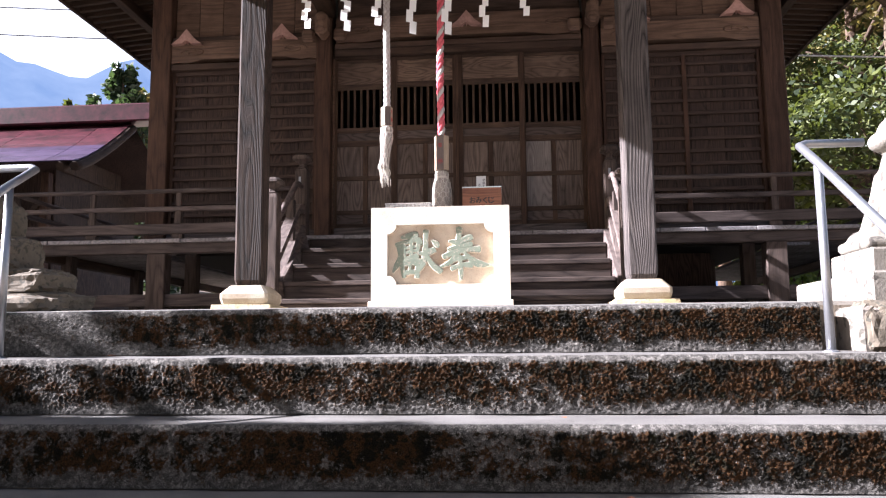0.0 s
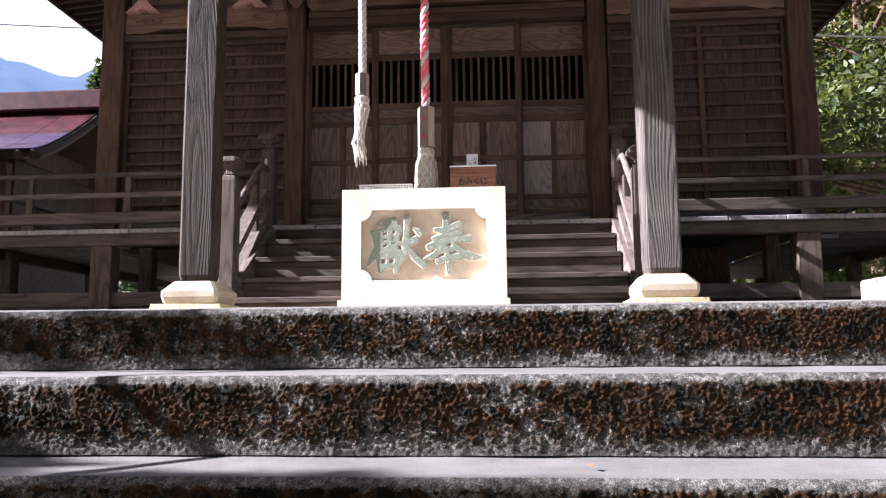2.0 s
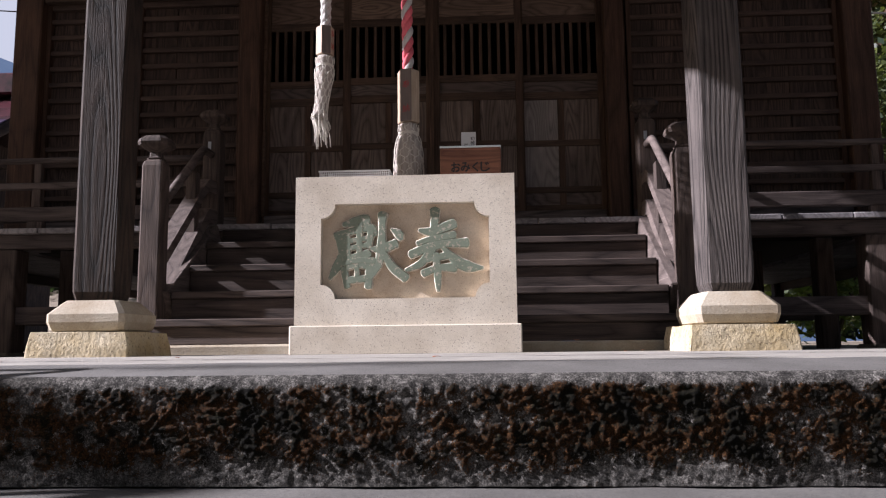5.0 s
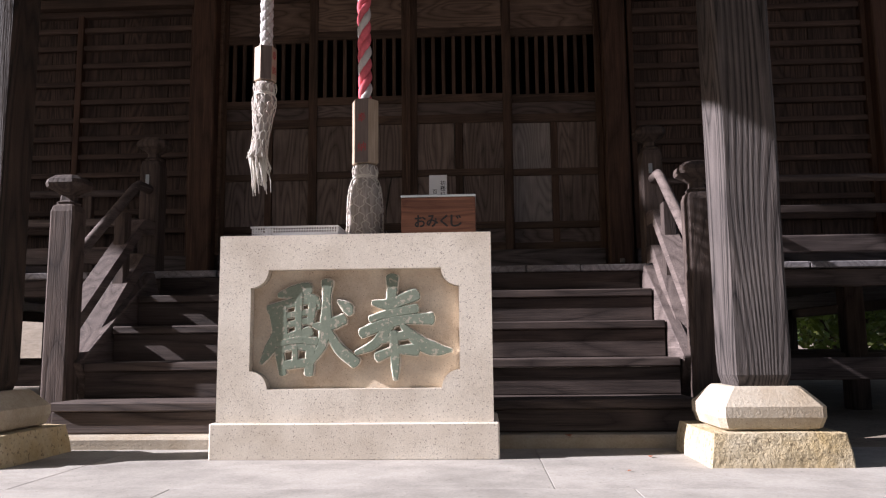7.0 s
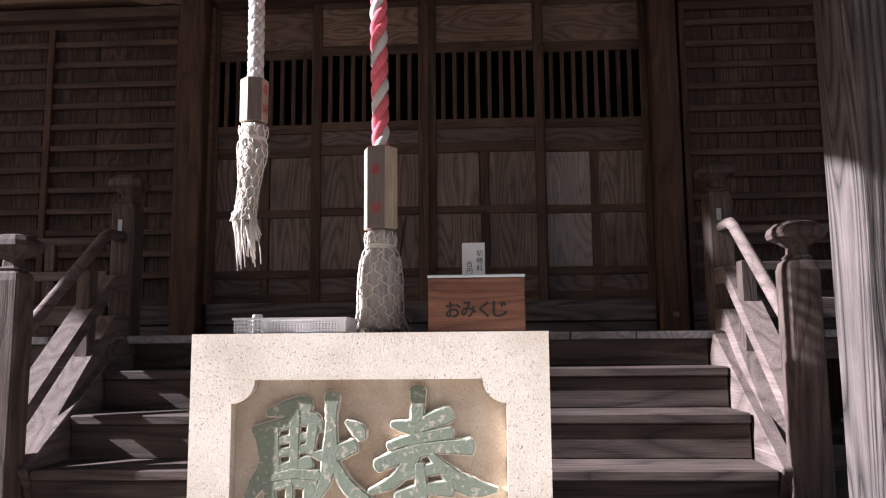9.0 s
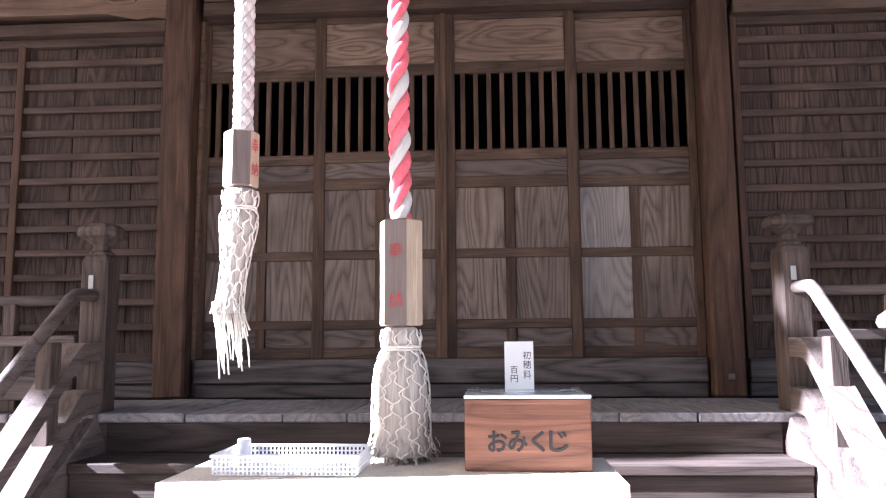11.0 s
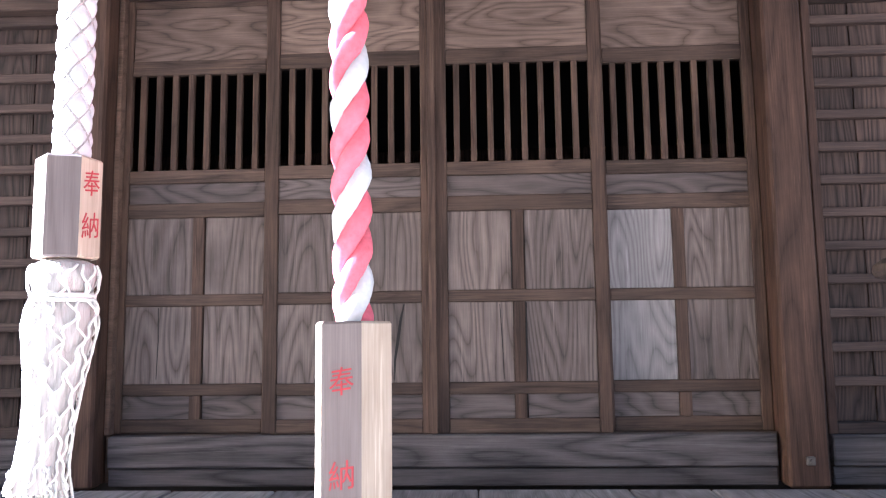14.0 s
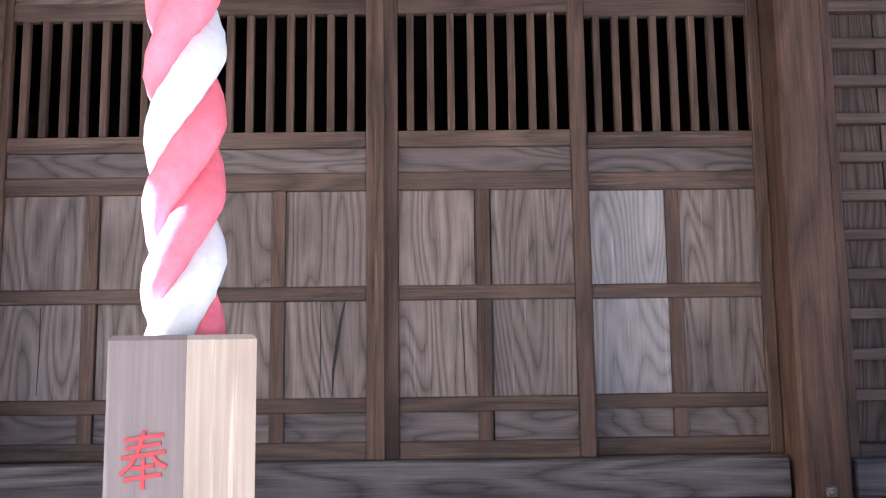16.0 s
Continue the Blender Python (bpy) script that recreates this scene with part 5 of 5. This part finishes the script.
for k, mat in enumerate((M_white, M_red, M_red)):
    n = 230
    pts, radii = [], []
    for j in range(n + 1):
        z = 1.622 + (ROPE_TOP - 1.622) * j / n
        a = 2 * math.pi * k / 3 + (z - 1.62) * 2 * math.pi / 0.19 - 2.3
        wv = 0.004 * math.sin(z * 5)
        pts.append((RXC - 0.004 + wv + 0.0165 * math.cos(a), RYC + 0.0165 * math.sin(a), z))
        radii.append(0.0178 + 0.0008 * math.sin(j * 0.7 + k))
    bm = tube(pts, radii, 14)
    for v in bm.verts:
        v.co += 0.0016 * Vector(noise.noise_vector(v.co * 75)) + 0.001 * Vector(noise.noise_vector(v.co * 170))
    part("strand", bm, mat, rr_, "white cotton strand" if k == 0 else "faded red cotton strand")
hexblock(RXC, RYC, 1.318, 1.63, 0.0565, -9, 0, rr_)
tassel(RXC, RYC, [(0.03, 1.319), (0.052, 1.31), (0.058, 1.285), (0.056, 1.262), (0.05, 1.25), (0.06, 1.238), (0.073, 1.20), (0.08, 1.14), (0.083, 1.06), (0.083, 1.01), (0.092, 0.975), (0.098, 0.95)], rr_, 260, 1)

WXC, WYC = -0.958, 7.045
wr = thing("bell_rope", (WXC, WYC, 1.2), "white plaited bell rope with a wooden block and frayed netted tassel", "bell rope")
bm, rings = bmesh.new(), []
for j in range(401):
    z = 1.905 + (ROPE_TOP - 1.905) * j / 400
    ring = []
    for k in range(36):
        a = 2 * math.pi * k / 36
        w = (z - 1.9) * 2 * math.pi / 0.21
        q = abs(math.sin(2 * (a + w)) * math.sin(2 * (a - w)))
        r = 0.0255 + 0.0075 * q ** 0.6 + 0.0015 * noise.noise((9 * math.cos(a), 9 * math.sin(a), z * 45))
        ring.append(bm.verts.new((WXC + 0.003 * math.sin(z * 4) + r * math.cos(a), WYC + r * math.sin(a), z)))
    rings.append(ring)
for p, q in zip(rings, rings[1:]):
    for k in range(36):
        bm.faces.new((p[k], p[(k + 1) % 36], q[(k + 1) % 36], q[k])).smooth = True
part("quilted_core", bm, M_white, wr, "bulging white cotton core")
for s in (-1, 1):
    for k in range(4):
        pts = []
        for j in range(241):
            z = 1.908 + (ROPE_TOP - 1.908) * j / 240
            a = k * math.pi / 2 + s * (z - 1.9) * 2 * math.pi / 0.21
            pts.append((WXC + 0.003 * math.sin(z * 4) + 0.0268 * math.cos(a), WYC + 0.0268 * math.sin(a), z))
        part("net_cord", tube(pts, 0.0021, 5), M_fibre, wr)
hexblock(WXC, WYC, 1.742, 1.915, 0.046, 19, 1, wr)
tassel(WXC, WYC, [(0.03, 1.742), (0.049, 1.733), (0.053, 1.712), (0.050, 1.69), (0.044, 1.676), (0.053, 1.660), (0.055, 1.63), (0.048, 1.58), (0.040, 1.52), (0.036, 1.46), (0.038, 1.40), (0.046, 1.36)], wr, 60, 2, -0.053)

part("bell_beam", box(-1.95, 1.07, 6.98, 7.11, 3.14, 3.28, 0.01), M_beam, pb)

# sacred straw rope with paper streamers above the opening
sh = thing("sacred_rope", (-0.44, 6.60, 2.8), "twisted straw rope hung with white zigzag paper streamers", "sacred rope")
M_straw = wood("rice_straw", (0.30, 0.22, 0.11), (0.55, 0.43, 0.24), "x", 4, 30, 0.5, 0.9, 0.5, 0.2)
for k in range(2):
    part("straw_strand", tube([(-2.2 + 3.5 * j / 120, 6.56 + 0.03 * math.cos(j * 0.5 + math.pi * k), 2.84 + 0.03 * math.sin(j * 0.5 + math.pi * k)) for j in range(121)], 0.035, 8), M_straw, sh)
random.seed(3)
for sx, zl in ((-1.585, 2.499), (-1.24, 2.463), (-0.975, 2.501), (-0.675, 2.411), (-0.376, 2.393), (-0.062, 2.438), (0.279, 2.521)):
    z, x, s = 2.81, sx - 0.03, 1
    n = 4
    hh = (z - zl) / n
    yaw = random.uniform(-0.5, 0.5)
    m = Matrix.Translation((sx, 6.56, 0)) @ Matrix.Rotation(yaw, 4, "Z") @ Matrix.Translation((-sx, -6.56, 0))
    bm = bmesh.new()
    for k in range(n):
        zt, zb_ = z - hh * k, z - hh * (k + 1) - 0.01
        dx = 0.028 * (k % 2)
        q = [(sx - 0.036 + dx, zt), (sx + 0.022 + dx, zt - 0.012), (sx + 0.036 + dx - 0.02, zb_ - 0.012), (sx - 0.030 + dx - 0.01, zb_)]
        t = bmesh.new()
        f = [t.verts.new((px, 6.56 + 0.008 * (k % 2), pz)) for px, pz in q]
        b2 = [t.verts.new((px, 6.5606 + 0.008 * (k % 2), pz)) for px, pz in q]
        t.faces.new(f)
        t.faces.new(b2[::-1])
        for e in range(4):
            t.faces.new((f[(e + 1) % 4], f[e], b2[e], b2[(e + 1) % 4]))
        join(bm, t)
    bm.transform(m)
    part("paper_streamer", bm, M_paper, sh, "white zigzag paper streamer")


# ---- beyond ----
def leaf_cloud(bm, centre, radii, count, size, rng, shell=0.45, droop=0.0):
    """Many small folded leaves spread through an uneven ellipsoid."""
    c, r = Vector(centre), Vector(radii)
    for _ in range(count):
        d = Vector((rng.gauss(0, 1), rng.gauss(0, 1), rng.gauss(0, 1))).normalized()
        k = shell + (1 - shell) * rng.random() ** 0.5
        k *= 1 + 0.35 * noise.noise(d * 2.2 + c)
        p = c + Vector((d.x * r.x, d.y * r.y, d.z * r.z)) * k
        a = Vector((rng.uniform(-1, 1), rng.uniform(-1, 1), rng.uniform(-0.7, 0.7) - droop)).normalized()
        s = a.orthogonal().normalized()
        s.rotate(Matrix.Rotation(rng.uniform(0, 6.28), 3, a))
        w = size * rng.uniform(0.6, 1.3)
        v = [bm.verts.new(p - a * w), bm.verts.new(p + s * w * 0.5), bm.verts.new(p + a * w), bm.verts.new(p - s * w * 0.5)]
        bm.faces.new(v)


def broad_tree(x, y, z0, h, spread, seed, mat, count, size, label, trunk_r=0.18):
    rng = random.Random(seed)
    t = thing("tree", (x, y, z0), label, "tree")
    bm = bmesh.new()
    tops = []
    tube([(x, y, z0), (x + 0.1, y, z0 + h * 0.25), (x, y + 0.15, z0 + h * 0.5), (x + 0.05, y, z0 + h * 0.9)], [trunk_r, trunk_r * 0.8, trunk_r * 0.55, trunk_r * 0.15], 9, bm)
    for k in range(16):
        a, hz = rng.uniform(0, 6.28), rng.uniform(0.25, 0.92)
        ln = spread * rng.uniform(0.45, 0.95) * (1.15 - 0.6 * abs(hz - 0.5))
        e = (x + ln * math.cos(a), y + ln * math.sin(a), z0 + h * hz + ln * 0.25)
        tube([(x, y, z0 + h * hz * 0.85), (x + 0.5 * ln * math.cos(a), y + 0.5 * ln * math.sin(a), z0 + h * hz), e], [trunk_r * 0.3, trunk_r * 0.2, 0.02], 6, bm)
        tops.append(e)
    part("trunk", bm, M_bark, t)
    lb = bmesh.new()
    for e in tops:
        q = spread * rng.uniform(0.28, 0.5)
        leaf_cloud(lb, e, (q, q, q * 0.75), count // len(tops), size, rng, 0.35)
    part("crown", lb, mat, t)
    return t


def conifer(x, y, z0, h, r, seed, mat, tiers, per, size, label, bare=0.12, group=""):
    rng = random.Random(seed)
    t = thing("tree", (x, y, z0), label, "tree", group)
    part("trunk", tube([(x, y, z0), (x, y, z0 + h * 0.5), (x, y, z0 + h)], [h * 0.018, h * 0.012, 0.02], 8), M_bark, t)
    lb = bmesh.new()
    for k in range(tiers):
        u = bare + (1 - bare) * k / tiers
        rr = r * (1 - u) ** 0.8 * rng.uniform(0.75, 1.15) + 0.05 * r
        for j in range(7):
            a = rng.uniform(0, 6.28)
            d = rr * rng.uniform(0.4, 0.85)
            leaf_cloud(lb, (x + d * math.cos(a), y + d * math.sin(a), z0 + h * u), (rr * 0.42, rr * 0.42, h / tiers * 0.8), per, size, rng, 0.1, 0.35)
    part("crown", lb, mat, t)
    return t


# neighbouring hall with a red sheet roof
nh = thing("shed", (-10.0, 14.5, 0), "dark wooden hall with a faded red sheet-metal roof", "building")
SHX0, SHX1 = -16.5, -7.83


def shed():
    ridge, eave = (15.6, 4.56), (13.5, 3.24)
    n = 12
    prof = [(eave[0] + (ridge[0] - eave[0]) * k / n, eave[1] + (ridge[1] - eave[1]) * ((k / n) ** 1.25)) for k in range(n + 1)]
    for k in range(n):
        (ya, za), (yb, zb_) = prof[k], prof[k + 1]
        x = SHX0
        while x < SHX1:
            x2 = min(x + 1.6, SHX1)
            bm = box(x + 0.004, x2 - 0.004, -(math.hypot(yb - ya, zb_ - za)) / 2 - 0.02, math.hypot(yb - ya, zb_ - za) / 2, -0.012, 0.012, 0.003)
            x = x2
            bm.transform(Matrix.Translation((0, (ya + yb) / 2, (za + zb_) / 2 + 0.006 * (k % 2))) @ Matrix.Rotation(math.atan2(zb_ - za, yb - ya), 4, "X"))
            part("roof_sheet", bm, M_redroof if k > 5 else M_roofsheen, nh)
    part("ridge_cap", box(SHX0 - 0.1, SHX1 + 0.95, 15.35, 15.85, 4.54, 4.93, 0.03), M_redroof, nh, "red ridge cap")
    bm = bmesh.new()
    a = [bm.verts.new((x, y, z)) for x in (SHX0, SHX1) for y, z in ((15.6, 4.56), (18.4, 2.9))]
    bm.faces.new((a[0], a[1], a[3], a[2]))
    bmesh.ops.solidify(bm, geom=bm.faces[:], thickness=0.04)
    part("rear_roof", bm, M_wall, nh, "dark boarded rear slope")
    for x in (SHX1 + 0.02, SHX1 - 0.25):
        part("bargeboard", tube([(x, y - 0.02, z - 0.12) for y, z in prof], 0.09, 6), M_beamy, nh)
    part("wall", box(SHX0 + 0.8, SHX1 - 0.9, 14.4, 17.6, 0.0, 3.3, 0.01), M_wall, nh)
    part("gable_wall", box(SHX1 - 0.95, SHX1 - 0.85, 14.6, 16.8, 3.3, 3.7, 0.01), M_wall, nh)
    for k in range(7):
        x = SHX1 - 1.0 - 1.2 * k
        part("pillar", box(x - 0.08, x + 0.08, 14.2, 14.36, 0.0, 3.2, 0.01), M_post, nh)
        part("brace", beam((x - 0.5, 14.28, 2.2), (x, 14.28, 2.75), 0.08, 0.1, 0.005), M_beam, nh)
    part("lattice_panel", box(SHX1 - 1.95, SHX1 - 1.1, 14.30, 14.37, 0.9, 1.9, 0.01), M_brick, nh)
    part("floor_deck", box(SHX0 + 0.5, SHX1 - 0.4, 13.5, 14.5, 0.5, 0.62, 0.01), M_rail, nh)
    for k in range(9):
        part("deck_post", box(SHX1 - 0.6 - 1.0 * k, SHX1 - 0.48 - 1.0 * k, 13.6, 13.72, -0.03, 0.5, 0.01), M_newel, nh)


shed()

# trees on the east side
TL = "tall evergreen tree with sunlit mottled leaves behind the shrine"
broad_tree(9.2, 20.5, -0.03, 13.0, 4.6, 21, M_leaf, 26000, 0.12, TL, 0.25)
broad_tree(8.7, 17.6, -0.03, 11.0, 3.4, 25, M_leaf, 30000, 0.085, TL, 0.16)
broad_tree(13.5, 22.5, -0.03, 14.0, 4.8, 22, M_leafy, 22000, 0.12, "tall tree with yellow-brown autumn leaves", 0.25)
broad_tree(6.8, 25.0, -0.03, 12.0, 4.0, 23, M_leaf, 14000, 0.14, TL, 0.25)
broad_tree(17.5, 24.0, -0.03, 13.0, 5.0, 24, M_leaf, 9000, 0.2, TL, 0.25)


conifer(10.6, 27.0, -0.03, 18.0, 4.6, 120, M_leaf, 20, 130, 0.24, "tall dark evergreen behind the shrine", 0.05)
conifer(14.0, 29.0, -0.03, 17.0, 4.6, 121, M_needle, 18, 110, 0.26, "tall dark evergreen behind the shrine", 0.05)


def shrub(x, y, r, h, seed, mat, count):
    rng = random.Random(seed)
    t = thing("shrub", (x, y, -0.03), "dense light green garden shrub", "shrub", "shrubs beside the shrine")
    bm = bmesh.new()
    for k in range(6):
        a = k * 1.05
        tube([(x, y, -0.03), (x + 0.4 * r * math.cos(a), y + 0.4 * r * math.sin(a), h * 0.5), (x + 0.7 * r * math.cos(a), y + 0.7 * r * math.sin(a), h * 0.85)], [0.03, 0.02, 0.008], 5, bm)
    part("stems", bm, M_bark, t)
    lb = bmesh.new()
    for k in range(7):
        a, d = rng.uniform(0, 6.28), rng.uniform(0, 0.6) * r
        leaf_cloud(lb, (x + d * math.cos(a), y + d * math.sin(a), h * rng.uniform(0.3, 0.75)), (r * 0.55, r * 0.55, h * 0.33), count // 7, 0.07, rng, 0.3)
    part("foliage", lb, mat, t)


M_shrub = leafy("shrub_leaf", (0.03, 0.07, 0.015), (0.22, 0.28, 0.06))
for k, (x, y, r, h) in enumerate(((6.6, 12.6, 1.2, 2.3), (8.6, 13.2, 1.5, 2.6), (5.6, 15.5, 1.3, 2.4), (10.5, 12.5, 1.4, 2.3))):
    shrub(x, y, r, h, 40 + k, M_shrub, 3200)

# wooded slope and single fir on the west side
bm = bmesh.new()
bmesh.ops.create_grid(bm, x_segments=24, y_segments=24, size=1)
for v in bm.verts:
    r2 = min(1.0, v.co.x ** 2 + v.co.y ** 2)
    v.co = Vector((-33 + 40 * v.co.x, 66 + 22 * v.co.y, -0.1 + 5.0 * (1 - r2) ** 0.8 + 0.3 * noise.noise(v.co * 9)))
tagged(part("hill", bm, M_ground), "low wooded hill behind the neighbouring hall", "hill", kind="structure")
random.seed(8)
for k in range(16):
    x, y = -42 + random.uniform(0, 13), random.uniform(60, 68)
    conifer(x, y, 3.0, random.uniform(16.5, 19.5) * (0.88 if x < -37.5 else 1), 3.0, 60 + k, random.choice((M_needle, M_needle, M_leafy, M_leaf)), 12, 34, 0.40, "distant tree of the mixed wood on the slope", 0.1, "trees of the far slope")
for k, (x, y, h) in enumerate(((-36.2, 63, 16.6), (-34.9, 64, 17.6), (-33.6, 62, 17.2), (-32.4, 64, 18.2), (-31.2, 62, 18.4), (-30.0, 64, 19.0))):
    broad_tree(x, y, 2.6, h + 1.3, 3.0, 110 + k, (M_leaf, M_leafy, M_leafsun)[k % 3], 1500, 0.42, "distant sunlit tree of the mixed wood on the slope", 0.3)
conifer(-30.0, 56.0, 2.5, 19.9, 6.0, 90, M_needle, 16, 40, 0.36, "tall dark fir rising over the far slope")
# unseen cedars added to the west to shade the hall and lower steps
conifer(-12.7, 8.98, -0.03, 17.2, 4.5, 91, M_needle, 16, 300, 0.30, "unseen tall cedar added west of the shrine for shade", 0.42)
conifer(-13.2, 8.95, -0.03, 12.0, 3.4, 94, M_needle, 18, 190, 0.26, "unseen younger cedar added west of the shrine for shade", 0.04)
conifer(-17.0, 9.4, -0.03, 17.0, 3.4, 92, M_needle, 18, 70, 0.28, "unseen tall cedar added west of the shrine for shade", 0.08)
conifer(-9.5, 1.0, -1.63, 7.65, 3.5, 93, M_needle, 16, 400, 0.20, "unseen cedar added beside the lower court for shade", 0.1)


# pole and thin tree added out of view to cast the platform's shadow bands
fp = thing("shade_pole", (-8.0, 4.30, -0.03), "unseen tall wooden pole added beside the platform for its shadow", "flag pole")
part("pole", tube([(-8.0, 4.30, -0.03), (-8.02, 4.30, 4.0), (-8.0, 4.31, 8.0)], [0.06, 0.05, 0.035], 10), M_bark, fp)
part("foot", box(-8.15, -7.85, 4.15, 4.45, -0.03, 0.12, 0.02), M_rock, fp)
broad_tree(-9.6, 3.34, -0.03, 6.3, 0.2, 95, M_leafy, 1300, 0.06, "unseen young tree added beside the steps for its shade", 0.05)


def mountains():
    m, nt, b = nodes_of("far_mountain_glow")
    v, _ = coords(nt, (1, 1, 1), 0.0)
    n = noise_of(nt, v, 0.006, 6.0, 0.6)
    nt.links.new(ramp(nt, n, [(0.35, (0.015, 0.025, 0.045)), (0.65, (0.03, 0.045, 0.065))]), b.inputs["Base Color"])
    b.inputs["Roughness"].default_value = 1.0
    # hazy distance blue painted in as emission, so the slopes glow by themselves
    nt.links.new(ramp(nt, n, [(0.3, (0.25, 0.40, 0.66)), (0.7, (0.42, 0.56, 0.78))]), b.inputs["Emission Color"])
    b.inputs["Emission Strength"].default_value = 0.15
    bm, rows = bmesh.new(), []
    for j in range(13):
        row = []
        for i in range(121):
            a = radians(-85 + 130 * i / 120)
            u = j / 12
            d = 1500 + 700 * u
            ridge = 930 * (0.88 + 0.06 * noise.fractal((a * 7.0, 3.7, 0), 1.0, 2.0, 5)) * (0.8 + 0.15 * math.cos(a + 0.4))
            z = -5 + ridge * u ** 0.8 + 60 * u * noise.fractal((a * 12, u * 3, 1.0), 1.0, 2.0, 4)
            row.append(bm.verts.new((d * math.sin(a), d * math.cos(a), z)))
        rows.append(row)
    for r, q in zip(rows, rows[1:]):
        for k in range(120):
            bm.faces.new((r[k], r[k + 1], q[k + 1], q[k])).smooth = True
    tagged(part("backdrop", bm, m), "mountain range in the distance with its hazy blue painted as glow", "mountains", kind="structure")


mountains()


def sky_sheet():
    """White glowing sheet added behind the mountains to brighten the visible sky."""
    m, nt, b = nodes_of("sky_glow_sheet")
    b.inputs["Base Color"].default_value = (0.0, 0.0, 0.0, 1)
    b.inputs["Emission Color"].default_value = (0.94, 0.97, 1.0, 1)
    b.inputs["Emission Strength"].default_value = 0.27
    b.inputs["Specular IOR Level"].default_value = 0.0
    bm, rows = bmesh.new(), []
    for z in (-10, 3000):
        rows.append([bm.verts.new((3600 * math.sin(radians(a)), 3600 * math.cos(radians(a)), z)) for a in range(-90, 71, 4)])
    for k in range(len(rows[0]) - 1):
        bm.faces.new((rows[0][k], rows[0][k + 1], rows[1][k + 1], rows[1][k])).smooth = True
    tagged(part("backdrop", bm, m), "white glowing sheet added as bright sky behind the mountains", "sky", kind="structure")


sky_sheet()

# overhead cables
for k, (p, q, sag, r) in enumerate((((-30, 24, 13.9), (6, 30, 14.2), 0.4, 0.021), ((-30, 24, 12.9), (6, 30, 12.9), 0.5, 0.021), ((-30, 24, 11.9), (6, 30, 11.7), 0.5, 0.021), ((-40, 30, 9.9), (0, 44, 10.6), 0.4, 0.021), ((-40, 30, 9.6), (0, 44, 10.3), 0.4, 0.021), ((3.9, 12.4, 4.32), (20, 15.5, 5.2), 0.2, 0.014))):
    bm = tube([(p[0] + (q[0] - p[0]) * u, p[1] + (q[1] - p[1]) * u, p[2] + (q[2] - p[2]) * u - sag * 4 * u * (1 - u)) for u in [i / 24 for i in range(25)]], r, 6)
    solid("cable", bm, M_cable if k < 5 else M_white, "thin overhead cable against the sky", "cable", "overhead cables")

# fallen leaves on the treads
random.seed(17)


def dry_leaf(x, y, z, s, a):
    bm = bmesh.new()
    o = [(-1, 0), (-0.5, 0.45), (0.2, 0.5), (1, 0), (0.2, -0.5), (-0.5, -0.45)]
    up = [bm.verts.new((x + s * (u * math.cos(a) - w * math.sin(a)), y + s * (u * math.sin(a) + w * math.cos(a)), z + 0.004 + 0.35 * s * abs(w))) for u, w in o]
    lo = [bm.verts.new(v.co - Vector((0, 0, 0.0012))) for v in up]
    bm.faces.new(up)
    bm.faces.new(lo[::-1])
    for k in range(6):
        bm.faces.new((lo[k], lo[(k + 1) % 6], up[(k + 1) % 6], up[k]))
    solid("fallen_leaf", bm, M_dryleaf, "curled dry brown leaf lying on the stone", "leaf", "fallen leaves")


for x, y, z, s in ((-0.05, 3.32, -0.806, 0.025), (0.62, 3.4, -0.80, 0.022), (0.55, 3.45, -0.797, 0.018), (0.33, 3.75, -0.53, 0.02), (0.45, 6.95, 0.056, 0.03), (0.75, 6.7, 0.001, 0.018), (0.6, 6.35, 0.001, 0.012), (-1.9, 4.2, -0.262, 0.02), (-0.2, 5.2, 0.001, 0.014), (-1.2, 5.6, 0.001, 0.013)):
    dry_leaf(x, y, z, s, random.uniform(0, 6.28))
